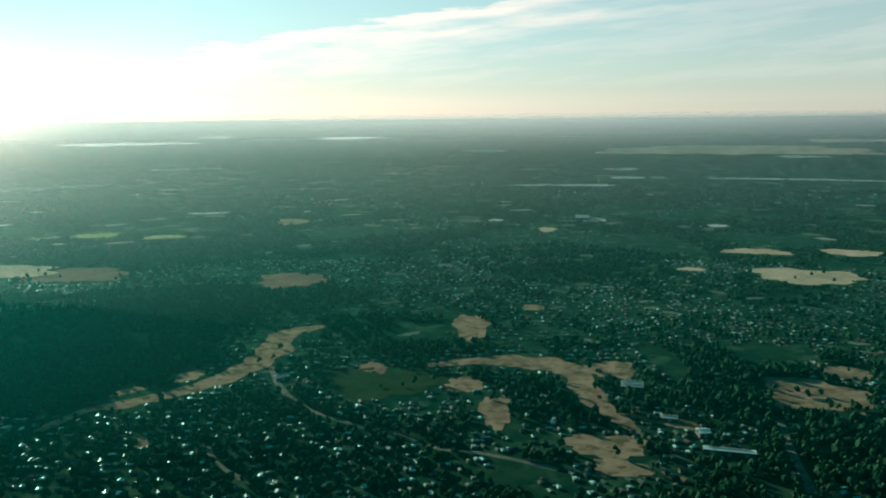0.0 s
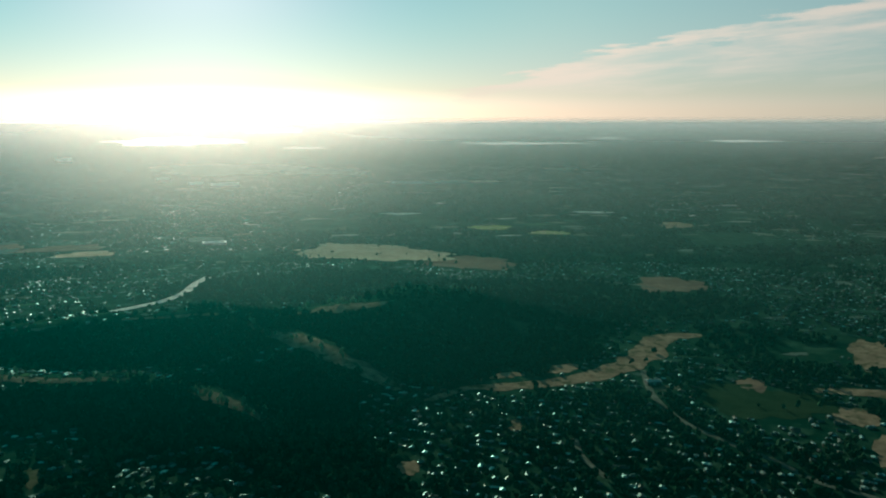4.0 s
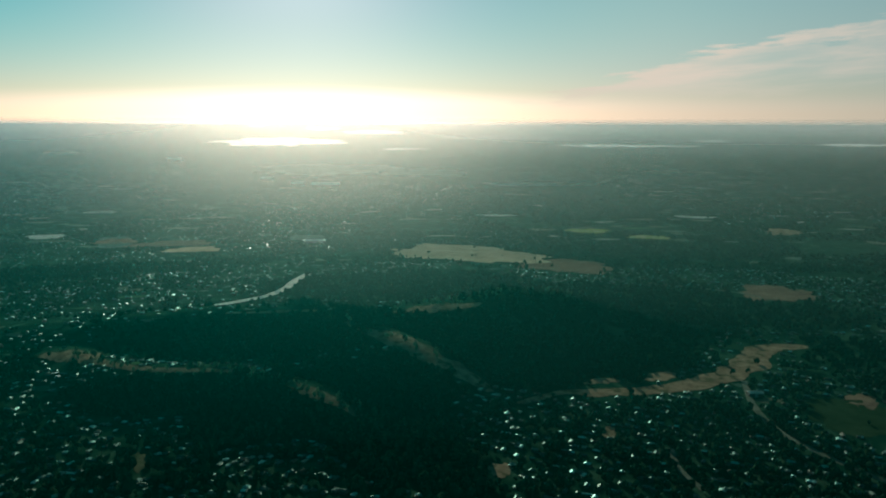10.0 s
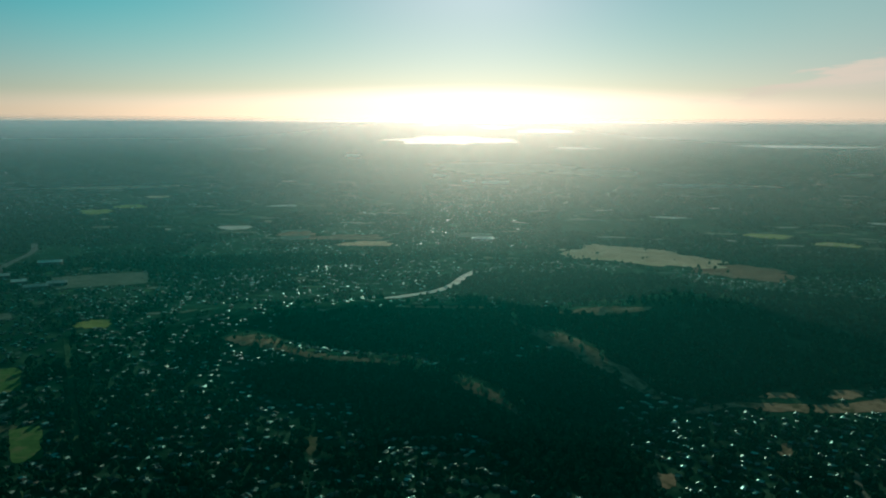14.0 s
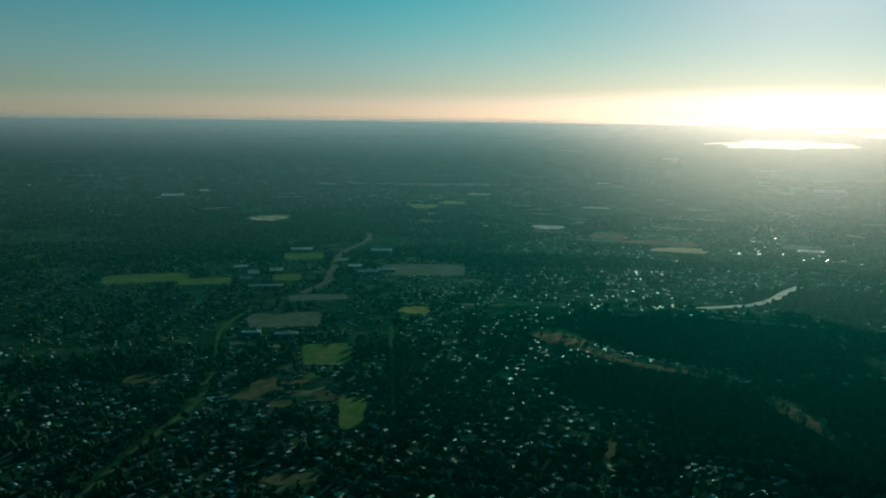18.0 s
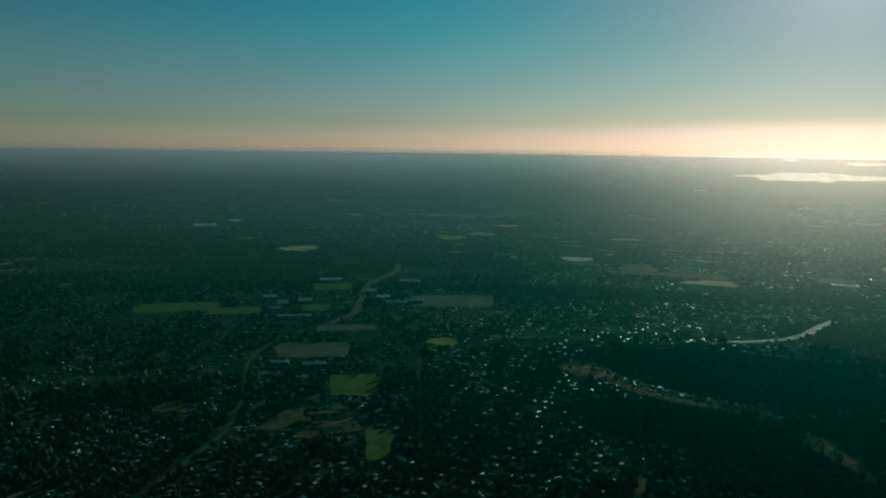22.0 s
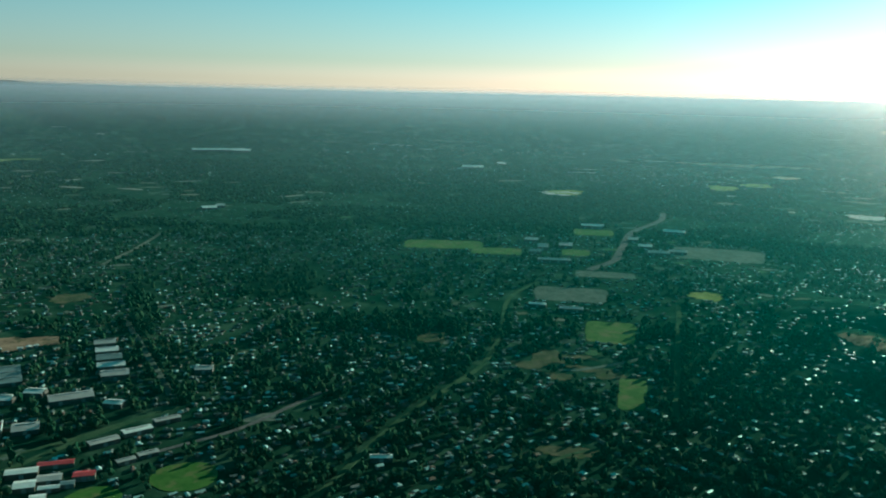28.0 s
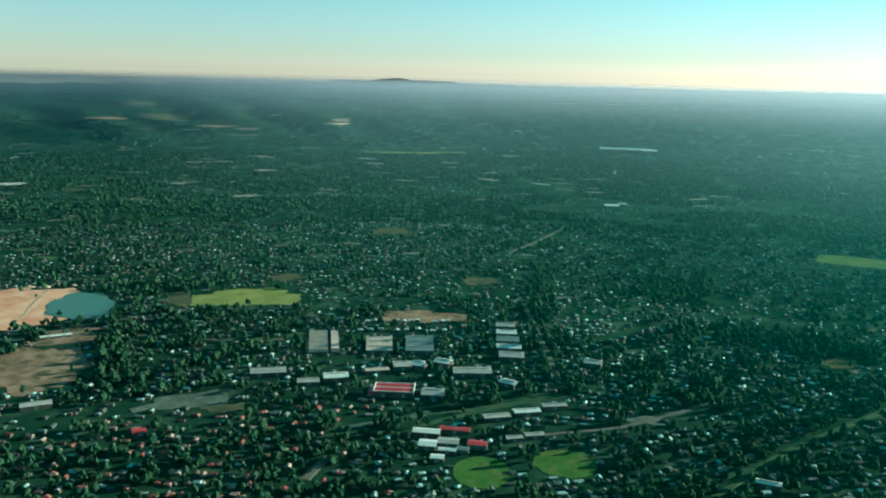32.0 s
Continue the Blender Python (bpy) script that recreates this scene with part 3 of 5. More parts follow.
# the ground: one sheet, finer where the hills are
def build_ground():
    rr = np.concatenate([np.linspace(0, 600, 7)[:-1], np.linspace(600, 2000, 141)[:-1], np.linspace(2000, FLAT, 61)[:-1],
                         np.linspace(FLAT, FLAT + REACH * 0.985, 70)[:-1], FLAT + REACH * np.array([0.985, 0.99, 0.994, 0.9985])])
    aa = np.concatenate([np.linspace(-40, 148, 377)[:-1], np.linspace(148, 320, 87)])[:-1]
    A, Rr = np.meshgrid(aa, rr)
    x, y = polar(A, Rr)
    v = np.stack([x, y, height(x, y)], -1).reshape(-1, 3)
    n, m = len(rr), len(aa)
    i, j = np.meshgrid(np.arange(n - 1), np.arange(m), indexing="ij")
    j2 = (j + 1) % m
    f = np.stack([i * m + j, (i + 1) * m + j, (i + 1) * m + j2, i * m + j2], -1).reshape(-1, 4)[:, ::-1]
    tagged(new("ground", mesh_from("ground", v, f, [M_GROUND], smooth=True)), "dark scrubby plain reaching to a hazy horizon", "ground", kind="structure")


build_ground()

field_shapes = []


def field(name, mat, az, r, hw, hd, label, square=3.0, ragged=0.13, lift=0.35, turn=0.0):
    """A patch of open land draped on the terrain, with an uneven edge."""
    n, rings = 40, 7
    seed = az * 3.1 + r * 0.017
    verts = []
    c, s = math.cos(turn), math.sin(turn)
    for k in range(rings + 1):
        for i in range(n):
            a = 2 * math.pi * i / n
            ca, sa = math.cos(a), math.sin(a)
            q = (abs(ca) ** square + abs(sa) ** square) ** (-1 / square)
            e = 1 + ragged * (math.sin(a * 3 + seed) + 0.7 * math.sin(a * 7 + seed * 2) + 0.5 * math.sin(a * 13 + seed * 5)) * 0.6
            u, w = q * e * ca * k / rings, q * e * sa * k / rings
            u, w = (u * c - w * s * hd / hw), (w * c + u * s * hw / hd)
            rg = r + w * hd
            verts.append((az - math.degrees(u * hw / r), rg))
    verts = np.array(verts)
    P = places(verts[:, 0], verts[:, 1])[:, :3]
    P[:, 2] += lift * np.maximum(1.0, verts[:, 1] / 1500)
    f = []
    for k in range(rings):
        for i in range(n):
            f.append((k * n + i, k * n + (i + 1) % n, (k + 1) * n + (i + 1) % n, (k + 1) * n + i))
    me = mesh_from(name, P, f, [mat], smooth=True)
    field_shapes.append((az, r, hw, hd, square, turn))
    return tagged(new(name, me), label, "field", kind="structure")


FIELD_LABEL = {
    "dry_field": "sun-dried tan grass field among dark trees", "stubble_field": "pale cut stubble field with scattered trees",
    "ploughed_field": "bare reddish brown ploughed field", "meadow": "dark green shaded meadow between houses",
    "hillside_clearing": "rough brownish clearing on a wooded hillside", "ridge_pasture": "dry tan grass along a ridge",
    "pasture": "pale green pasture amid woods", "playing_field": "bright green mown playing field",
    "sports_oval": "bright green grass sports oval", "gravel_yard": "flat grey gravel yard", "distant_field": "faint tan field in the far haze",
    "distant_clearing": "bare orange clearing at the foot of far hills", "distant_pasture": "pale field far out on the plain",
    "distant_yard": "pale paved yards and roofs far out on the plain"}
for kind, mat, turn, items in FIELDS:
    for az, r, hw, hd, *tilt in items:
        sq = 2.2 if kind == "sports_oval" else 8.0 if kind in ("playing_field", "gravel_yard") else 2.6
        rag = 0.03 if kind in ("sports_oval", "playing_field", "gravel_yard") else 0.22
        field(kind, mat, az, r, hw, hd, FIELD_LABEL[kind], sq, rag, turn=tilt[0] if tilt else 0.0)
field("quarry_floor", M_EARTH, 136.2, 1465, 84, 130, "bare pale orange quarry floor beside a pond", 2.4, 0.15)
pond = field("pond", M_WATER, 133.2, 1440, 50, 88, "still teal quarry pond below bare banks", 2.0, 0.12, lift=0.9)
pond["category"] = "pond"
for az, r, hw, hd in ((133.9, 1300, 44, 9), (133.2, 1268, 36, 7), (135.4, 1247, 30, 8)):
    field("quarry_bench", M_SLOPE, az, r, hw, hd, "stripped brown bench below a quarry", 2.6, 0.25)

# lakes under the sun, part of the glowing distance; their surface emits the reflected sun
for az, r, hw, hd, mat in ((42.3, 17200, 1180, 3600, M_LAKE_GLOW), (46.0, 16900, 330, 420, M_LAKE_GLOW), (43.8, 57237, 560, 7000, M_LAKE_GLOW), (36.3, 32000, 1080, 5600, M_LAKE_GLOW), (39.6, 42000, 900, 4800, M_LAKE_GLOW),
                           (34.4, 12300, 330, 420, M_FAR_LAKE_GLOW), (27.0, 21000, 2000, 900, M_FAR_LAKE_GLOW),
                           (14.5, 19100, 420, 1000, M_FAR_LAKE_GLOW), (20.2, 14500, 1100, 760, M_FAR_LAKE_GLOW), (6.1, 16700, 640, 1000, M_FAR_LAKE_GLOW)):
    ob = field("distant_lake", mat, az, r, hw, hd, "distant lake with the sun's reflection given as its own glow", 1.6, 0.25, lift=0.5)
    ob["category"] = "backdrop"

road_lines = []


def road(name, width, mat, pts, label):
    line = spline(pts)
    line = np.array(line)
    P = list(places(line[:, 0], line[:, 1])[:, :3])
    v = []
    for i, p in enumerate(P):
        d = P[min(i + 1, len(P) - 1)] - P[max(i - 1, 0)]
        d = np.array([-d[1], d[0], 0]) / (np.hypot(d[0], d[1]) + 1e-9) * width / 2
        for s in (-1, -0.85, 0.85, 1):
            q = p + d * s
            v.append((q[0], q[1], float(height(q[0], q[1])) + (0.55 if abs(s) < 1 else 0.1)))
    f = [(i * 4 + j, i * 4 + j + 1, i * 4 + 5 + j, i * 4 + 4 + j) for i in range(len(P) - 1) for j in range(3)]
    road_lines.append(([(p[0], p[1]) for p in P], width))
    return tagged(new(name, mesh_from(name, v, f, [mat])), label, "road", kind="structure")


STRIPS = [  # name, material, label, (azimuth, range, half width) ...
    ("ridge_pasture", M_TAN, "dry tan grass strip along a ridge above houses",
     ((26.3, 1080, 4), (26.0, 1087, 7), (23.5, 1134, 10), (20.4, 1146, 17), (16.9, 1175, 20), (13.5, 1249, 24), (11.6, 1330, 30), (10.7, 1455, 28), (8.6, 1486, 18), (8.0, 1490, 5))),
    ("ridge_pasture", M_TAN, "dry tan grass shoulder beside the ridge", ((22.0, 1180, 5), (20.6, 1200, 14), (19.6, 1200, 6))),
    ("ridge_pasture", M_TAN, "dry tan grass shoulder beside the ridge", ((17.8, 1215, 6), (17.0, 1240, 20), (16.2, 1265, 8))),
    ("hillside_clearing", M_SLOPE, "rough brownish clearing down a wooded spur",
     ((38.6, 1565, 8), (37.0, 1480, 18), (35.0, 1415, 30), (32.6, 1310, 22), (30.2, 1205, 16), (28.4, 1125, 6))),
    ("hillside_clearing", M_SLOPE, "rough brownish clearing along a hilltop", ((35.0, 1620, 8), (32.6, 1655, 34), (30.5, 1680, 28), (29.0, 1710, 8))),
    ("hillside_clearing", M_SLOPE, "patchy grass along a wooded ridge", ((57.4, 1450, 14), (55.8, 1425, 34), (53.8, 1360, 12), (51.2, 1300, 14), (48.0, 1275, 11), (45.5, 1250, 6))),
    ("hillside_clearing", M_SLOPE, "patchy grass along a wooded ridge", ((43.0, 1200, 6), (41.0, 1145, 14), (39.6, 1105, 12), (37.4, 1030, 5))),
    ("hillside_clearing", M_TAN, "pale dry strip below a river bend", ((46.2, 1660, 5), (43.6, 1652, 14), (40.8, 1652, 12), (40.2, 1655, 4))),
    ("dry_field", M_TAN, "winding tan grass between houses",
     ((1.0, 1225, 8), (-2.9, 1250, 22), (-6.4, 1240, 34), (-9.0, 1205, 26), (-9.8, 1110, 22), (-11.3, 1040, 14), (-13.5, 965, 8))),
]


def strip(name, mat, label, pts):
    """A ragged band of open land along a line."""
    line = np.array(spline(pts, 9))
    rng = np.random.RandomState(int(abs(pts[0][0]) * 10 + pts[0][1]))
    n = len(line)
    x, y = polar(line[:, 0], line[:, 1])
    dx, dy = np.gradient(x), np.gradient(y)
    ln = np.hypot(dx, dy)
    nx, ny = -dy / ln, dx / ln
    cols = 7
    v = []
    soft = lambda a: np.convolve(np.pad(a, 2, mode="edge"), (0.1, 0.2, 0.4, 0.2, 0.1), mode="valid")
    left, right = (line[:, 2] * soft(rng.uniform(0.4, 1.5, n)) for side in (0, 1))
    for j in range(cols):
        o = -right + (left + right) * j / (cols - 1)
        qx, qy = x + nx * o, y + ny * o
        P = places(np.degrees(np.arctan2(-qx, qy)), np.hypot(qx, qy))[:, :3]
        v.append(P + np.array([0, 0, 0.4]))
    v = np.stack(v, 1).reshape(-1, 3)
    f = [(i * cols + j, i * cols + j + 1, (i + 1) * cols + j + 1, (i + 1) * cols + j) for i in range(n - 1) for j in range(cols - 1)]
    wide = 1.25 if mat is M_SLOPE else 1.15
    for i in range(0, n - 1, 3):
        if mat is M_SLOPE and rng.rand() < 0.15:
            continue
        field_shapes.append((line[i, 0], line[i, 1], line[i, 2] * wide, line[i, 2] * wide, 2.0))
    return tagged(new(name, mesh_from(name, v, f, [mat], smooth=True)), label, "field", kind="structure")


for q in STRIPS:
    strip(*q)
road("haul_road", 5, M_PALE, ((137.2, 1375), (136.6, 1400), (136.2, 1450), (135.6, 1520), (135.0, 1575)), "pale dusty haul road across a quarry floor")
for name, width, mat, pts in ROADS:
    road(name, width, mat, pts, {"track": "pale dusty track through dry grass", "road": "light grey road between trees and houses",
                                 "avenue": "long straight avenue with grassy verges", "river": "river bend with its glint painted as a pale surface", "railway": "grassy railway cutting between sheds"}[name])


# ---- masks over the plan ----
def in_patch(px, py, patches, grow=1.0):
    """px, py: level-plan coordinates."""
    r = np.hypot(px, py)
    az = np.degrees(np.arctan2(-px, py))
    hit = np.zeros(np.shape(px), bool)
    for q in patches:
        a0, r0, hw, hd = q[:4]
        e = q[4] if len(q) > 4 else 2.0
        u, w = -np.radians(az - a0) * r0 / hw, (r - r0) / hd
        if len(q) > 5 and q[5]:
            c, s = math.cos(q[5]), math.sin(q[5])
            u, w = u * c + w * s * hd / hw, w * c - u * s * hw / hd
        hit |= (np.abs(u) ** e + np.abs(w) ** e) < grow ** e
    return hit


def near_road(x, y, extra):
    hit = np.zeros(np.shape(x), bool)
    for line, w in road_lines:
        hit |= seg_dist(x, y, line[::3] + [line[-1]]) < w / 2 + extra
    return hit


def value_noise(x, y, s, k):
    rng = np.random.RandomState(k)
    t = rng.rand(64, 64)
    u, v = x / s + 100.5, y / s + 100.5
    i, j = np.floor(u).astype(int), np.floor(v).astype(int)
    fu, fv = u - i, v - j
    fu, fv = fu * fu * (3 - 2 * fu), fv * fv * (3 - 2 * fv)
    g = lambda a, b: t[a % 64, b % 64]
    return (g(i, j) * (1 - fu) + g(i + 1, j) * fu) * (1 - fv) + (g(i, j + 1) * (1 - fu) + g(i + 1, j + 1) * fu) * fv


def sector(n, r0, r1, rng, a0=-37, a1=145):
    az = rng.uniform(a0, a1, n)
    r = np.sqrt(rng.uniform(r0 * r0, r1 * r1, n))
    return polar(az, r)


def build_clearings(name, mat, n, r0, r1, seed, wide, label):
    """Many small lawns, paddocks and yards that break up the tree cover, joined into one sheet."""
    rng = np.random.RandomState(seed)
    m = 14
    az = rng.uniform(-34, 142, n)
    r = 1 / rng.uniform(1 / r1, 1 / r0, n)
    px, py = polar(az, r)
    keep = ~in_patch(px, py, WOODS, 1.05) & ~in_patch(px, py, field_shapes, 1.2) & (value_noise(px, py, r0 * 0.4, 17) > 0.35)
    V, F = [], []
    for a0, r0 in zip(az[keep], r[keep]):
        big = np.clip(r0 / 2000, 0.7, 3.2)
        hw, hd = rng.uniform(7, 26) * big * wide, rng.uniform(7, 17) * big
        a = 2 * math.pi * np.arange(m) / m
        e = 1 + 0.3 * np.sin(a * 2 + rng.rand() * 6) + 0.2 * np.sin(a * 5 + rng.rand() * 6)
        turn = rng.uniform(-0.6, 0.6)
        u, w = np.cos(a) * e * hw, np.sin(a) * e * hd
        u, w = u * math.cos(turn) - w * math.sin(turn), u * math.sin(turn) + w * math.cos(turn)
        P = places(np.append(a0 - np.degrees(u / r0), a0), np.append(r0 + w, r0))[:, :3]
        P[:, 2] += 0.3 * max(1.0, r0 / 1500)
        k = len(V) * (m + 1)
        V.append(P)
        F += [(k + m, k + i, k + (i + 1) % m) for i in range(m)]
        field_shapes.append((a0, r0, hw * 0.9, hd * 0.9, 2.0))
    tagged(new(name, mesh_from(name, np.concatenate(V), F, [mat])), label, "clearings", kind="stuff")


build_clearings("clearings", M_CLEARING, 560, 1150, 3200, 61, 1.0, "small lawns, paddocks and yards between the trees")
build_clearings("far_clearings", M_HAZE_PALED_CLEARING, 380, 2700, 9000, 62, 1.5, "paddocks and yards far out, coloured paler to show through haze")

# ---- large sheds and other single buildings ----
building_spots = []


def box_bm(bm, x0, x1, y0, y1, z0, z1):
    r = bmesh.ops.create_cube(bm, size=1.0, matrix=Matrix.LocRotScale(((x0 + x1) / 2, (y0 + y1) / 2, (z0 + z1) / 2), None, (x1 - x0, y1 - y0, z1 - z0)))
    return r["verts"]


def gable_bm(bm, hw, hd, z0, rise, over=0.4):
    """A ridged roof with thickness, its ridge along x."""
    a, b = hw + over, hd + over
    t = 0.3
    v = [bm.verts.new(q) for q in ((-a, -b, z0), (a, -b, z0), (a, 0, z0 + rise), (-a, 0, z0 + rise), (a, b, z0), (-a, b, z0),
                                   (-a, -b, z0 + t), (a, -b, z0 + t), (a, 0, z0 + rise + t), (-a, 0, z0 + rise + t), (a, b, z0 + t), (-a, b, z0 + t))]
    for f in ((0, 1, 2, 3), (3, 2, 4, 5), (7, 6, 9, 8), (8, 9, 11, 10), (0, 6, 7, 1), (4, 10, 11, 5), (1, 7, 8, 2), (2, 8, 10, 4), (0, 3, 9, 6), (3, 5, 11, 9)):
        bm.faces.new([v[i] for i in f])
    bmesh.ops.recalc_face_normals(bm, faces=bm.faces)


def shed(name, az, r, hw, hd, label, roof, wall=None, high=7.0, bays=1, turn=0.0, category="warehouse", vents=True):
    """A long metal-roofed building with one or more ridged bays, roof vents and roller doors."""
    x, y, z, s = place(az, r)
    high = high * 0.8
    base = new(name)
    base.matrix_basis = pose(x, y, z, 0, 0, az + turn)
    base.scale = (s, s, s)
    bm = bmesh.new()
    box_bm(bm, -hw, hw, -hd, hd, -2, high)
    part("wall", bm, wall or M_PANEL, base)
    step = 2 * hd / bays
    for i in range(bays):
        cy = -hd + step * (i + 0.5)
        bm = bmesh.new()
        gable_bm(bm, hw, step / 2 - (0.25 if bays > 1 else 0), high + 0.02, max(1.2, step * 0.11), 0.4 if bays == 1 else 0.0)
        bmesh.ops.translate(bm, verts=bm.verts, vec=(0, cy, 0))
        part("roof", bm, roof, base)
        if vents:
            bm = bmesh.new()
            box_bm(bm, -hw * 0.8, hw * 0.8, cy - 0.6, cy + 0.6, high + max(1.2, step * 0.11), high + max(1.2, step * 0.11) + 0.9)
            part("ridge_vent", bm, M_GREY_ROOF, base)
    for k in range(max(1, int(hw // 9))):
        bm = bmesh.new()
        cx = -hw + (k + 0.5) * 2 * hw / max(1, int(hw // 9))
        box_bm(bm, cx - 2, cx + 2, -hd - 0.12, -hd + 0.05, -1, 4.5)
        part("roller_door", bm, M_BLUE_ROOF, base)
    building_spots.append((az, r, hw + 4, hd + 6, 6.0))
    return tagged(base, label, category)


def greenhouse(az, r, hw, hd):
    x, y, z, s = place(az, r)
    base = new("glasshouse")
    base.matrix_basis = pose(x, y, z, 0, 0, az)
    n = 9
    bm = bmesh.new()
    box_bm(bm, -hw, hw, -hd, hd, -2, 0.6)
    part("base", bm, M_GREY, base)
    for i in range(n):
        cy = -hd + 2 * hd * (i + 0.5) / n
        bm = bmesh.new()
        gable_bm(bm, hw * 0.55, hd / n * 0.6, 4.0, 2.2, 0)
        box_bm(bm, -hw * 0.55, hw * 0.55, -hd / n * 0.6, hd / n * 0.6, 0.5, 4.0)
        bmesh.ops.translate(bm, verts=bm.verts, vec=(-hw * 0.25, cy, 0))
        part("bay", bm, M_TAN_ROOF, base)
    bm = bmesh.new()
    gable_bm(bm, hw * 0.22, hd * 0.98, 5, 2.0, 0)
    box_bm(bm, -hw * 0.22, hw * 0.22, -hd * 0.98, hd * 0.98, 0.5, 5.0)
    bmesh.ops.translate(bm, verts=bm.verts, vec=(hw * 0.72, 0, 0))
    part("packing_shed", bm, M_TAN_ROOF, base)
    building_spots.append((az, r, hw + 3, hd + 4, 6.0))
    return tagged(base, "glasshouse of repeated narrow ridged bays beside a buff shed", "glasshouse")


ROOF_OF = {"white": (M_WHITE_ROOF, "white metal-roofed"), "grey": (M_GREY_ROOF, "grey metal-roofed"), "blue": (M_BLUE_ROOF, "blue-grey metal-roofed"),
           "red": (M_RED_ROOF, "red metal-roofed"), "buff": (M_TAN_ROOF, "buff metal-roofed")}
SHEDS = [  # roof, azimuth, range, half width, half depth, height, bays, turn
    ("white", 117.0, 1010, 15, 10, 8, 1, 4), ("buff", 114.15, 1036, 15, 6, 6, 1, 8), ("grey", 112.4, 1054, 11.5, 11, 7, 1, 6),
    ("white", 111.2, 1057, 9, 10, 7, 1, -25), ("white", 109.5, 1068, 11, 9, 7, 1, -25), ("grey", 121.6, 1039, 22, 11, 7, 2, 0),
    ("grey", 118.9, 999, 13, 8, 6, 1, 0), ("grey", 110.2, 956, 13, 12, 6, 1, -5), ("grey", 107.5, 1035, 24, 12, 7, 1, 5),
    ("white", 104.9, 998, 11, 7, 7, 1, -28), ("grey", 105.3, 1249, 14, 11, 8, 1, 0), ("white", 105.2, 1211, 14.5, 11, 8, 1, 0),
    ("blue", 105.1, 1175, 16, 12, 8, 1, 0), ("white", 105.0, 1141, 17, 10, 8, 1, 0), ("grey", 104.8, 1104, 16.5, 12, 8, 1, 0),
    ("grey", 105.7, 889, 15, 6, 6, 1, 18), ("white", 103.6, 909, 15, 6, 6, 1, 18), ("grey", 101.7, 932, 14, 5, 6, 1, 18),
    ("grey", 104.4, 835, 9, 4, 5, 1, 18), ("grey", 103.0, 846, 10, 4.5, 5, 1, 18), ("buff", 114.0, 1148, 18, 34, 5, 3, 0), ("blue", 111.2, 1150, 19.5, 36, 5, 3, 0),
    ("grey", 136.2, 995, 16, 7, 6, 1, 0), ("white", 134.8, 1268, 20, 4, 4, 1, 4), ("grey", 99.2, 1098, 11, 9, 7, 1, -8), ("red", 130.2, 883, 6.5, 9, 6, 1, 10),
    ("white", 81.3, 4165, 52, 40, 14, 2, 0), ("white", 97.9, 5180, 150, 40, 9, 2, 0), ("white", 96.4, 5090, 45, 30, 11, 1, 0),
    ("white", 98.6, 2645, 22, 18, 9, 1, 8), ("grey", 97.9, 2690, 14, 16, 9, 1, 0), ("white", 73.2, 2384, 30, 15, 10, 1, 0), ("white", 67.9, 2353, 28, 15, 10, 1, -6),
    ("grey", 75.6, 1861, 36, 10, 8, 1, 0), ("grey", 76.4, 2026, 13, 24, 9, 2, 0), ("grey", 74.9, 2055, 16, 18, 9, 1, 0), ("blue", 76.9, 1960, 14, 14, 8, 1, 0),
    ("white", 69.7, 2099, 16, 15, 9, 1, 0), ("grey", 68.8, 2018, 25, 16, 9, 2, 5), ("grey", 67.6, 2051, 21, 14, 8, 1, 0), ("white", 76.6, 1449, 15, 7, 7, 1, -6),
    ("grey", 74.3, 1430, 20, 8, 7, 1, 0), ("white", 87.2, 799, 11, 4.5, 6, 1, 0), ("grey", 70.5, 2190, 13, 16, 9, 1, 0), ("grey", 77.2, 2115, 17, 16, 9, 1, 0),
    ("white", -19.3, 930, 27, 5, 7, 1, 2), ("grey", -12.9, 1138, 15, 14, 8, 2, 0), ("white", -17.6, 981, 6.5, 8, 7, 1, 20), ("grey", 11.0, 1187, 10, 6, 6, 1, 20),
    ("grey", -15.4, 1021, 9.5, 6, 6, 1, 0), ("grey", -9.4, 3107, 24, 30, 10, 1, 0), ("white", 41.3, 5147, 40, 50, 16, 1, 0), ("white", 39.5, 5031, 80, 50, 16, 1, 0),
    ("white", 43.3, 5648, 40, 40, 16, 1, 0), ("white", 49.0, 8649, 70, 90, 24, 1, 0), ("white", 40.3, 2626, 34, 14, 9, 1, 0)]
for tone, az, r, hw, hd, hi, bays, turn in SHEDS:
    mat, words = ROOF_OF[tone]
    shed("warehouse", az, r, hw, hd, words + (" warehouse with several ridged bays" if bays > 1 else " shed with a low ridged roof") + " among trees",
         mat, high=hi, bays=bays, turn=turn)


def red_hall():
    """The large red-roofed hall with white trim along ridge and gables."""
    ob = shed("factory_hall", 112.9, 962, 23, 14, "large red-roofed factory hall with white trim", M_RED_ROOF, high=9.0, bays=2, turn=-6, vents=False)
    for cy in (-14.4, 0.0, 14.4):
        bm = bmesh.new()
        box_bm(bm, -23.5, 23.5, cy - 0.5, cy + 0.5, 7.2, 8.1)
        part("parapet", bm, M_WHITE_ROOF, ob, "white parapet")
    for cx in (-23.3, 23.3):
        bm = bmesh.new()
        box_bm(bm, cx - 0.5, cx + 0.5, -14.3, 14.3, 7.2, 9.4)
        part("gable_trim", bm, M_WHITE_ROOF, ob, "white gable trim")
    bm = bmesh.new()
    box_bm(bm, -30, -23.6, -13, 4, -1, 6)
    part("annexe", bm, M_RED_ROOF, ob)


red_hall()
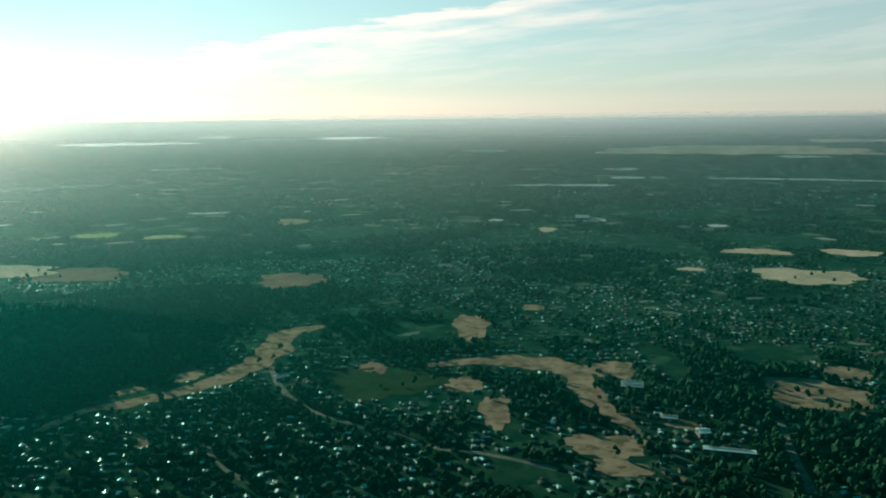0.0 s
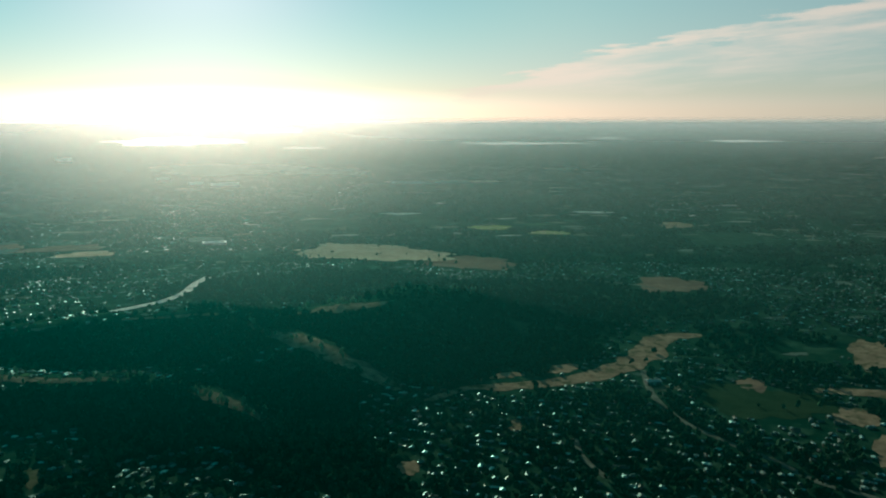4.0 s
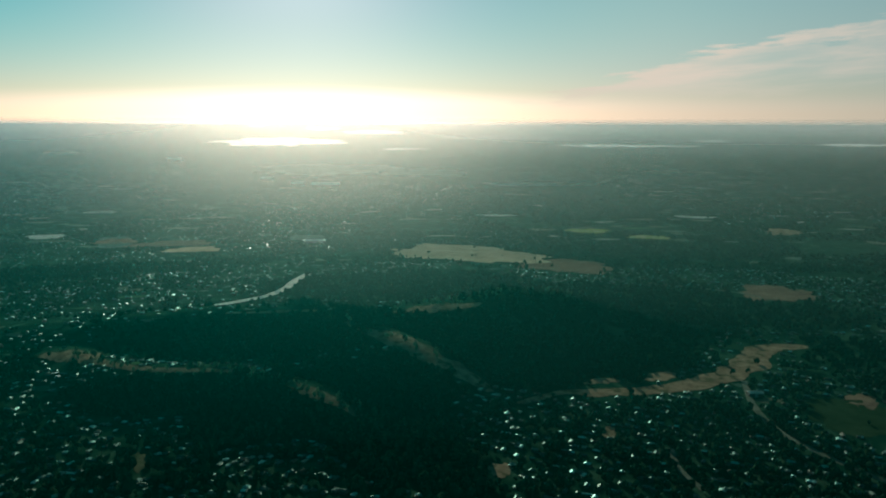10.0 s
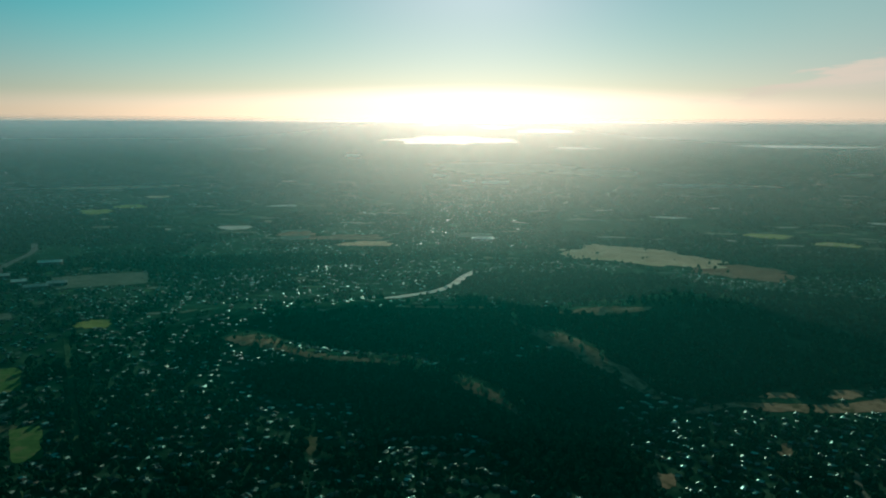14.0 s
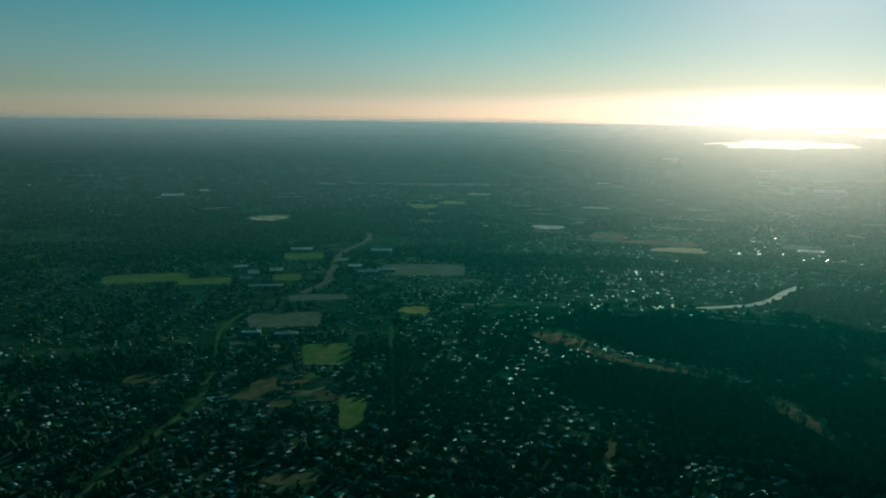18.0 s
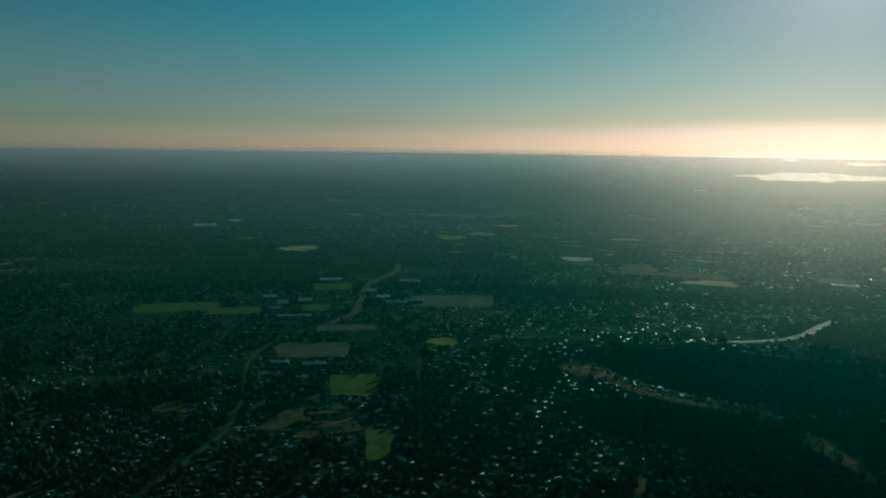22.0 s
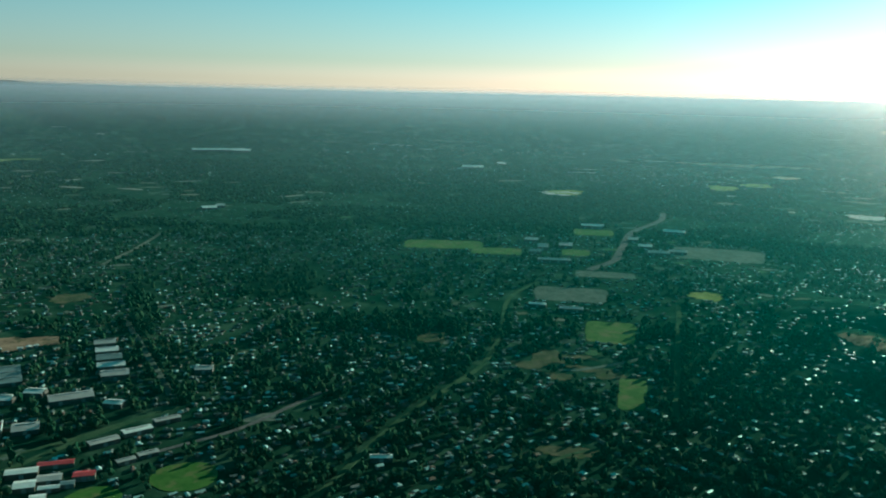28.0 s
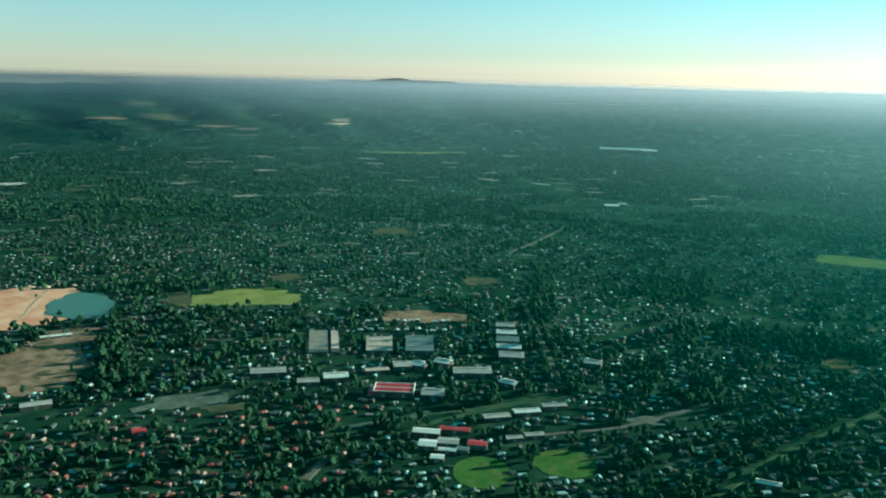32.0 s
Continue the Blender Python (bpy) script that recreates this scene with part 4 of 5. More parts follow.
SCHOOL = [("white", 110.6, 839, 14, 6, 7, -8), ("white", 110.5, 810, 9, 8, 6, -8), ("grey", 109.05, 818, 10.5, 7, 5, -8), ("white", 109.1, 797, 9, 3.5, 5, -8),
          ("white", 109.8, 780, 6.5, 5, 5, -8), ("red", 106.95, 813, 9.5, 6, 6, -8), ("red", 108.6, 850, 16, 5, 5, -8), ("blue", 108.0, 800, 6, 4, 5, -8)]
for tone, az, r, hw, hd, hi, turn in SCHOOL:
    mat, words = ROOF_OF[tone]
    shed("school_building", az, r, hw, hd, words + " school building beside the sports oval", mat, M_WALL, hi, 1, turn, "school", vents=False)
greenhouse(117.9, 1165, 23, 44)
for row_r, azs in ((1266, (114.8, 114.3, 112.8, 112.3, 111.8, 111.4, 110.2, 109.7, 109.3)), (1217, (115.3, 114.6, 113.9, 112.8, 112.1, 111.3, 110.3, 109.5))):
    for k, az in enumerate(azs):
        ob = shed("white_shed", az, row_r + (k % 3) * 3, 3.4, 3.6, "small white shed in a row beside a bare field", M_WHITE_ROOF, M_WALL, 4.2, 1, 90 * (k % 2), "shed", vents=False)
        ob["group"] = "row of white sheds"


def spoil_heap(az, r, wide, tall, seed):
    """A lumpy heap of pale crushed rock."""
    rng = np.random.RandomState(seed)
    n, rings = 14, 5
    v, f = [(0, 0, tall)], []
    for k in range(1, rings + 1):
        for i in range(n):
            a = 2 * math.pi * i / n
            q = wide * k / rings * rng.uniform(0.85, 1.15)
            v.append((q * math.cos(a) * 1.5, q * math.sin(a), tall * (1 - k / rings) ** 1.2 * rng.uniform(0.8, 1.15) - 0.4 * (k == rings)))
    f += [(0, 1 + i, 1 + (i + 1) % n) for i in range(n)]
    for k in range(rings - 1):
        a, b = 1 + k * n, 1 + (k + 1) * n
        f += [q for i in range(n) for q in ((a + i, b + i, b + (i + 1) % n), (a + i, b + (i + 1) % n, a + (i + 1) % n))]
    ob = new("spoil_heap", mesh_from("spoil_heap", v, f, [M_PALE]))
    x, y, z, s = place(az, r)
    ob.matrix_basis = pose(x, y, z, 0, 0, az)
    return tagged(ob, "pale heap of crushed rock at a quarry edge", "spoil heap", group="quarry heaps")


for az, r, wide, tall, seed in ((135.3, 1590, 9, 6, 3), (134.6, 1600, 7, 4.5, 4), (136.1, 1600, 8, 4, 5), (133.6, 1590, 5, 3, 6)):
    spoil_heap(az, r, wide, tall, seed)


# ---- houses ----
def house_meshes(kind, roofing):
    """Wall, roof, porch and window meshes of one kind of house."""
    w, d, h = [(7.6, 5.2, 3.0), (6.6, 4.8, 5.4), (8.4, 4.2, 3.0), (6.2, 5.6, 3.2), (8.0, 4.8, 3.0)][kind]
    wall, roof, porch, chim, glint_slabs = (bmesh.new() for i in range(5))
    box_bm(wall, -w, w, -d, d, -1.5, h)
    o = 0.6
    rise = d * 0.36
    cut = 0 if kind in (2, 1) else d * 0.95
    a, b = w + o, d + o
    v = [roof.verts.new(q) for q in ((-a, -b, h), (a, -b, h), (a, b, h), (-a, b, h), (-a + cut, 0, h + rise), (a - cut, 0, h + rise))]
    for f in ((0, 1, 5, 4), (2, 3, 4, 5), (1, 2, 5), (3, 0, 4), (3, 2, 1, 0)):
        roof.faces.new([v[i] for i in f])
    if kind in (0, 4):  # a wing set across
        s = 1 if kind == 0 else -1
        box_bm(wall, s * w * 0.3, s * w, -d - 4.5, -d, -1.5, h) if s > 0 else box_bm(wall, -w, -w * 0.3, -d - 4.5, -d, -1.5, h)
        x0, x1 = (w * 0.3 - o, w + o) if s > 0 else (-w - o, -w * 0.3 + o)
        y0, y1, xm = -d - 4.5 - o, 0.0, (x0 + x1) / 2
        v = [roof.verts.new(q) for q in ((x0, y0, h), (x1, y0, h), (x1, y1, h), (x0, y1, h), (xm, y0 + 2.5, h + rise * 0.72), (xm, y1, h + rise * 0.72))]
        for f in ((0, 1, 4), (1, 2, 5, 4), (3, 0, 4, 5), (3, 2, 1, 0)):
            roof.faces.new([v[i] for i in f])
    box_bm(porch, -w * 0.9, w * 0.1, -d - 2.4, -d - 0.02, h - 0.5, h - 0.3) if kind != 4 else box_bm(porch, -w * 0.1, w * 0.9, -d - 2.4, -d - 0.02, h - 0.5, h - 0.3)
    box_bm(chim, w * 0.4, w * 0.4 + 0.8, d * 0.2, d * 0.2 + 0.8, h, h + rise + 0.7)
    # near-flat sheets added beside the house to catch the sun as glints
    for x0, x1, y0, y1, z in ((-w * 0.5, w * 0.3, d + 0.7, d + 3.4, h - 0.35), (w + 0.7, w + 3.2, -d * 0.3, d * 0.4, h - 0.45)):
        for q in box_bm(glint_slabs, x0, x1, y0, y1, z - 0.1, z):
            q.co.z += 0.035 * (q.co.y - y0)
    win = bmesh.new()
    box_bm(win, -w * 0.6, w * 0.5, d - 0.02, d + 0.05, 0.9, 2.2)
    bmesh.ops.recalc_face_normals(roof, faces=roof.faces)
    out = []
    for bm in (wall, roof, porch, chim, win, glint_slabs):
        bmesh.ops.scale(bm, vec=(0.54, 0.48, 0.66), verts=bm.verts)
    for n, bm, m in (("wall", wall, M_WALL), ("roof", roof, roofing), ("verandah_roof", porch, M_GREY_ROOF), ("chimney", chim, M_BRICK), ("window_band", win, M_GLASS), ("lean_to_roof", glint_slabs, M_WHITE_ROOF)):
        me = bpy.data.meshes.new(n)
        bm.to_mesh(me)
        bm.free()
        me.materials.append(m)
        out.append((n, me))
    return out


def nearest(x, y):
    """How near the plan is filled with houses and trees, by azimuth."""
    return np.interp(np.degrees(np.arctan2(-x, y)), (-40, 38, 44, 98, 106, 148), (735, 735, 575, 575, 660, 660))


def spread_houses():
    rng = np.random.RandomState(5)
    xs, ys, rs, turns, sizes = [], [], [], [], []
    for r0, r1, n in ((580, 1300, 10500), (1300, 2200, 16000), (2200, 3700, 14000)):
        x, y = sector(n, r0, r1, rng)
        # streets: rows of houses turned with a slowly changing grid
        th = 0.6 * wave(x, y, 420, 4) + 0.3
        c, s = np.cos(th), np.sin(th)
        u, v = x * c + y * s, -x * s + y * c
        v = np.round(v / 23) * 23 + rng.uniform(-3, 3, n)
        u = np.round(u / 15) * 15 + rng.uniform(-3, 3, n)
        x, y = u * c - v * s, u * s + v * c
        px, py = seen(x, y)
        dens = value_noise(x, y, 260, 3) * 0.6 + value_noise(x, y, 110, 8) * 0.4
        az = np.degrees(np.arctan2(-x, y))
        keep = dens > np.where(az > 60, 0.17 if r1 < 2300 else 0.42, 0.27 if r1 < 1400 else 0.31 if r1 < 2300 else 0.54)
        keep &= (az < 37) | (az > 63) | (r1 < 1400) | (r1 > 2300) | (rng.rand(n) < 0.4)
        keep &= ~in_patch(px, py, WOODS) & ~in_patch(px, py, field_shapes, 1.06) & ~in_patch(px, py, building_spots) & ~near_road(x, y, 9)
        rr = np.hypot(x, y)
        keep &= rr > nearest(x, y)
        x, y, th = x[keep], y[keep], th[keep]
        cell = {}
        for q in range(len(x)):
            cell.setdefault((int(x[q] // 12), int(y[q] // 12)), q)
        q = np.array(sorted(cell.values()))
        xs.append(x[q]), ys.append(y[q]), turns.append(th[q] + np.pi / 2 * rng.randint(0, 4, len(q)) + rng.normal(0, 0.08, len(q)))
        sizes.append(rng.uniform(0.8, 1.2, len(q)) * (0.88 if r1 < 1400 else 0.78 if r1 < 2300 else 0.66))
    return [np.concatenate(a) for a in (xs, ys, turns, sizes)]


hx, hy, hturn, hsize = spread_houses()
hz = height(hx, hy)
order = np.argsort(np.hypot(hx, hy) - nearest(hx, hy))
rng_h = np.random.RandomState(9)
kinds = rng_h.randint(0, 5, len(hx))
meshes = [house_meshes(k, M_ROOF) for k in range(5)] + [house_meshes(k, M_RED_TILES) for k in range(5)]
haz = np.degrees(np.arctan2(-hx, hy))
red = (haz > 113) & (np.hypot(hx, hy) < 920) & (rng_h.rand(len(hx)) < 0.6)
kinds = kinds + 5 * red
HOUSE_LABEL = ["single-storey house with hipped roof and side wing", "two-storey gabled house among trees", "long low gabled house among garden trees",
               "square hipped-roof bungalow among trees", "hipped-roof house with a front wing and verandah"]
masters = {}
for i in order[:300]:
    m = pose(hx[i], hy[i], hz[i], 0, 0, math.degrees(hturn[i]))
    k = int(kinds[i])
    if k in masters:
        copy_thing(masters[k], m)
    else:
        ob = new("house")
        ob.matrix_basis = m
        for n, me in meshes[k]:
            p = new(n, me)
            p.parent = ob
        masters[k] = tagged(ob, ("red-tiled " if k > 4 else "") + HOUSE_LABEL[k % 5], "house", group="suburban houses")


def scatter(name, protos, which, P, turn, size, mats, label, category, kind="stuff", idx=None, scale_z=None):
    """Joins many small shapes into one mesh. protos: (verts, tris, material index per tri)."""
    V, F, I = [], [], []
    off = 0
    for k, (pv, pf, pi) in enumerate(protos):
        q = np.nonzero(which == k)[0]
        if not len(q):
            continue
        c, s = np.cos(turn[q])[:, None], np.sin(turn[q])[:, None]
        sx = size[q][:, None]
        sz = sx if scale_z is None else scale_z[q][:, None]
        x = (pv[None, :, 0] * c - pv[None, :, 1] * s) * sx + P[q, 0][:, None]
        y = (pv[None, :, 0] * s + pv[None, :, 1] * c) * sx + P[q, 1][:, None]
        z = pv[None, :, 2] * sz + P[q, 2][:, None]
        V.append(np.stack([x, y, z], -1).reshape(-1, 3))
        n = len(pv)
        F.append((pf[None] + (np.arange(len(q)) * n)[:, None, None] + off).reshape(-1, 3))
        I.append(np.tile(pi, len(q)))
        off += n * len(q)
    me = mesh_from(name, np.concatenate(V), np.concatenate(F), mats, np.concatenate(I))
    return tagged(new(name, me), label, category, kind=kind)


def tri_proto(mesh_list):
    V, F, I = [], [], []
    off = 0
    for me, mi in mesh_list:
        me.calc_loop_triangles()
        v = np.array([tuple(q.co) for q in me.vertices])
        f = np.array([tuple(t.vertices) for t in me.loop_triangles])
        V.append(v), F.append(f + off), I.append(np.full(len(f), mi))
        off += len(v)
    return np.concatenate(V), np.concatenate(F), np.concatenate(I)


protos = [tri_proto([(meshes[k][0][1], 0), (meshes[k][1][1], 1), (meshes[k][5][1], 1)]) for k in range(5)]
rest = order[300:]
is_red = kinds[rest] > 4
P = np.stack([hx, hy, hz], -1)[rest]
for sel, roofing, nm, lb in ((~is_red, M_ROOFS, "houses", "suburban houses with pale and grey roofs among trees"),
                            (is_red, M_RED_SET, "red_roofed_houses", "suburban houses with red tiled roofs")):
    scatter(nm, protos, kinds[rest][sel] % 5, P[sel], hturn[rest][sel], hsize[rest][sel], [M_WALLS, roofing], lb, "houses")

# ---- trees ----
ICO = bmesh.new()
bmesh.ops.create_icosphere(ICO, subdivisions=1, radius=1.0)
ICO_V = np.array([tuple(v.co) for v in ICO.verts])
ICO_F = np.array([[v.index for v in f.verts] for f in ICO.faces])
ICO.free()


def clump(rng, lumps, width, tall, trunk=True):
    """An uneven crown of several leafy lumps on a short trunk."""
    V, F, off = [], [], 0
    for k in range(lumps):
        a, d = rng.uniform(0, 6.28), width * rng.uniform(0.15, 0.55) * (k > 0)
        rad = width * rng.uniform(0.38, 0.62)
        c = np.array([math.cos(a) * d, math.sin(a) * d, tall * rng.uniform(0.38, 0.8)])
        v = ICO_V * rng.uniform(0.55, 1.3, (len(ICO_V), 1)) * np.array([rad, rad, rad * rng.uniform(0.8, 1.4)]) + c
        V.append(v), F.append(ICO_F + off)
        off += len(v)
    if trunk:
        b = np.array([(0.35, 0, -1), (-0.2, 0.3, -1), (-0.2, -0.3, -1), (0.15, 0, tall * 0.5), (-0.1, 0.12, tall * 0.5), (-0.1, -0.12, tall * 0.5)])
        V.append(b), F.append(np.array([(0, 1, 4), (0, 4, 3), (1, 2, 5), (1, 5, 4), (2, 0, 3), (2, 3, 5)]) + off)
    V, F = np.concatenate(V), np.concatenate(F)
    I = np.zeros(len(F), int)
    if trunk:
        I[-6:] = 1
    return V, F, I


def bush(rng, width, tall):
    """An uneven eight-sided crown for trees that stay far off."""
    v = np.array([(1, 0, 0.5), (0, 1, 0.5), (-1, 0, 0.5), (0, -1, 0.5), (0, 0, 1.1), (0, 0, -0.2)]) * rng.uniform(0.55, 1.3, (6, 1)) * np.array([width, width, tall]) * 0.75
    f = np.array([(0, 1, 4), (1, 2, 4), (2, 3, 4), (3, 0, 4), (1, 0, 5), (2, 1, 5), (3, 2, 5), (0, 3, 5)])
    return v, f, np.zeros(8, int)


rng_t = np.random.RandomState(21)
near_protos = [clump(rng_t, 2 + (k % 3 == 0), 5.2 + (k % 3) * 1.1, 9.5 + (k % 4) * 1.7) for k in range(10)]
mid_protos = [clump(rng_t, 1 + k % 2, 5.8, 7.0, False) for k in range(8)]
far_protos = [bush(rng_t, 8.5, 9.0) for k in range(10)]
HOUSE_GRID = np.zeros((1800, 1800), bool)
HOUSE_GRID[(hx // 4.5).astype(int) + 900, (hy // 4.5).astype(int) + 900] = True


def at_house(x, y, cell, near):
    i, j = (x // cell).astype(int) + 900, (y // cell).astype(int) + 900
    hit = np.zeros(len(x), bool)
    for a in range(-near, near + 1):
        for b in range(-near, near + 1):
            hit |= HOUSE_GRID[np.clip(i + a, 0, 1799), np.clip(j + b, 0, 1799)]
    return hit


def spread_trees(n, r0, r1, rng, thin, gap):
    x, y = sector(n, r0, r1, rng)
    px, py = seen(x, y)
    shapes = [q for q in field_shapes if r0 * 0.85 - 1.5 * q[3] < q[1] < bowl(r1) * 1.3 + 1.5 * q[3]]
    kept_clear = [q for q in shapes if q[4] >= 6 or q[4] == 2.2]  # mown fields, ovals and yards
    wood = in_patch(px, py, WOODS, 0.9 + 0.3 * value_noise(x, y, 60, 41))
    wide = 1.0 if r0 < 2000 else 2.0
    dens = value_noise(x, y, 70 * wide, 11) * 0.5 + value_noise(x, y, 190 * wide, 12) * 0.5
    keep = (wood | (dens > thin)) & (np.hypot(x, y) > nearest(x, y) - 25)
    edge = 0.72 + 0.45 * value_noise(x, y, 16, 23)
    stray = rng.rand(len(x)) < np.where(value_noise(x, y, 24, 29) > 0.64, 0.045, 0.005)
    shade = 24.0 / math.hypot(sun_dir.x, sun_dir.y)
    for back in (0.0, 14.0, 28.0) if r0 < 1000 else (0.0, 16.0, 32.0, 48.0):  # keep the view over the near edge of open land free
        k = 1 + back / np.hypot(px, py)
        keep &= (~in_patch(px * k, py * k, shapes, edge) | stray) & ~in_patch(px * k, py * k, building_spots) & ~in_patch(px * k, py * k, kept_clear, 1.0)
        if back < 20:
            keep &= ~near_road(x * k, y * k, gap)
    sx, sy = px - sun_dir.x * shade, py - sun_dir.y * shade
    keep &= ~in_patch(sx, sy, shapes, 0.85) | stray
    if r0 < 2000:  # no tree in a house or just before it
        ok = ~at_house(x, y, 4.5, 1)
        for back in (7.0, 13.0) if r0 > 1000 else (5.0,):
            k = 1 + back / np.hypot(x, y)
            ok &= ~at_house(x * k, y * k, 4.5, 1)
        keep &= ok
    return x[keep], y[keep], wood[keep]


def plant(n, r0, r1, seed, thin, gap, protos, lo, hi, name, label, wname, wlabel):
    rng = np.random.RandomState(seed)
    x, y, wood = spread_trees(n, r0, r1, rng, thin, gap)
    P = np.stack([x, y, height(x, y) - 0.3], -1)
    which = rng.randint(0, len(protos), len(x))
    turn = rng.uniform(0, 6.28, len(x))
    size = rng.uniform(lo, hi, len(x)) * np.where(rng.rand(len(x)) < 0.12, 1.25, 1.0)
    wood &= (np.hypot(x, y) > 980) & (np.degrees(np.arctan2(-x, y)) < 60)
    for sel, nm, lb, mt in ((~wood, name, label, M_TREE), (wood, wname, wlabel, M_WOOD)):
        if sel.any():
            scatter(nm, protos, which[sel], P[sel], turn[sel], size[sel], [mt, M_BARK], lb, "trees")
    return len(x)


plant(47000, 560, 1350, 31, 0.30, 0.3, near_protos, 0.65, 1.15, "garden_trees", "dark green garden and street trees among houses",
      "woodland", "dense dark green woodland on the near hills")
plant(36000, 1350, 2300, 32, 0.36, 1.0, mid_protos, 0.7, 1.3, "suburban_trees", "dark green trees filling the suburb",
      "hill_forest", "dense shaded forest on hillsides")
plant(60000, 2300, 3790, 33, 0.36, 4, far_protos, 0.7, 1.3, "distant_trees", "dark trees of the hazy middle distance",
      "distant_forest", "dark forest far out on the plain")



def plant_far():
    """Clumps of wood and specks of roofs out to the horizon, drawn together with the distance."""
    rng = np.random.RandomState(77)
    n = 9000
    az = rng.uniform(-37, 145, n)
    dep = rng.uniform(1 / 20000, 1 / 4400, n)
    r = 1 / dep
    px, py = polar(az, r)
    keep = ~in_patch(px, py, field_shapes, 1.0) & (value_noise(px, py, 700, 5) > 0.3)
    az, r = az[keep], r[keep]
    for a0, r0, da, dr, k in ((134.3, 6500, 1.9, 1300, 420), (131.0, 5750, 0.7, 420, 110)):
        az, r = np.append(az, a0 + rng.normal(0, da * 0.5, k)), np.append(r, r0 + rng.normal(0, dr * 0.5, k))
    P = places(az, r)
    m = len(az)
    size = P[:, 3] * rng.uniform(2.2, 4.5, m) * (r / 4400) ** 0.8
    scatter("far_woods", far_protos, rng.randint(0, 10, m), P[:, :3], rng.uniform(0, 6.28, m), size, [M_WOOD, M_BARK],
            "dark woods far out towards the horizon", "trees", scale_z=P[:, 3] * 0.9)
    n = 3600
    az = rng.uniform(-37, 145, n)
    r = 1 / rng.uniform(1 / 9000, 1 / 3600, n)
    px, py = polar(az, r)
    keep = value_noise(px, py, 500, 15) > 0.55
    az, r = az[keep], r[keep]
    P = places(az, r)
    m = len(az)
    scatter("far_houses", protos, rng.randint(0, 5, m), P[:, :3], rng.uniform(0, 6.28, m), P[:, 3] * rng.uniform(0.8, 1.7, m), [M_WALLS, M_ROOFS],
            "pale specks of far houses and sheds", "houses")


plant_far()


def build_town(name, n, az0, spread, r0, r1, seed, label):
    """Low sheds and houses with nearly flat metal roofs, which catch the low sun."""
    rng = np.random.RandomState(seed)
    az = az0 + rng.normal(0, spread, n)
    r = 1 / rng.uniform(1 / r1, 1 / r0, n)
    px, py = polar(az, r)
    keep = ~in_patch(px, py, WOODS) & ~in_patch(px, py, field_shapes, 1.05) & (value_noise(px, py, 170, seed) > 0.36)
    P = places(az[keep], r[keep])
    m = len(P)
    v = np.array([(x, y, z + 0.06 * x * (z > 0)) for z in (-1.0, 3.2) for x, y in ((-4, -3), (4, -3), (4, 3), (-4, 3))], float)
    f = np.array([(0, 1, 5), (0, 5, 4), (1, 2, 6), (1, 6, 5), (2, 3, 7), (2, 7, 6), (3, 0, 4), (3, 4, 7), (4, 5, 6), (4, 6, 7)])
    low = (v, f, np.array([0] * 8 + [1] * 2))
    P[:, 2] += 2.5
    scatter(name, [low], np.zeros(m, int), P[:, :3], rng.uniform(0, 6.28, m), P[:, 3] * rng.uniform(0.35, 0.85, m), [M_WALLS, M_BRIGHT_ROOF], label, "houses")


build_town("town_sheds", 340, 42.5, 4.5, 2450, 4600, 71, "low metal-roofed sheds of a far town catching the low sun")
build_town("village_roofs", 260, 54.5, 3.2, 1800, 2350, 72, "low metal-roofed village houses catching the low sun")
build_town("edge_of_town_roofs", 150, 62.0, 5.0, 1250, 1900, 73, "low metal-roofed houses at the edge of a suburb")


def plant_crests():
    """Trees along the crests, the low sun through them put into pale leaf colours."""
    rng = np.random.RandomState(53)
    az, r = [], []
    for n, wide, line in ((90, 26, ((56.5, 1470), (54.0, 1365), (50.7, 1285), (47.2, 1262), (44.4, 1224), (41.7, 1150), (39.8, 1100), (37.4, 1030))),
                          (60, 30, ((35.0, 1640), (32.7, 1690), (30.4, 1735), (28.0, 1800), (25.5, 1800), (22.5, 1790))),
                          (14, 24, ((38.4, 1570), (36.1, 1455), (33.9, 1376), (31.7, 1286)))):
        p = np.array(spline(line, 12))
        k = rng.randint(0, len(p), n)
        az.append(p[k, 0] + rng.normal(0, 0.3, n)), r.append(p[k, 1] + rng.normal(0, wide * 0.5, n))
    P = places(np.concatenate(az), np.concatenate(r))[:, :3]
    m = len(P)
    scatter("crest_trees", near_protos, rng.randint(0, len(near_protos), m), P, rng.uniform(0, 6.28, m), rng.uniform(0.5, 0.95, m), [M_SUNLIT_CREST_TREE, M_BARK],
            "trees along wooded ridge crests with sunlight put into pale leaves", "trees", scale_z=rng.uniform(0.55, 1.05, m))


plant_crests()


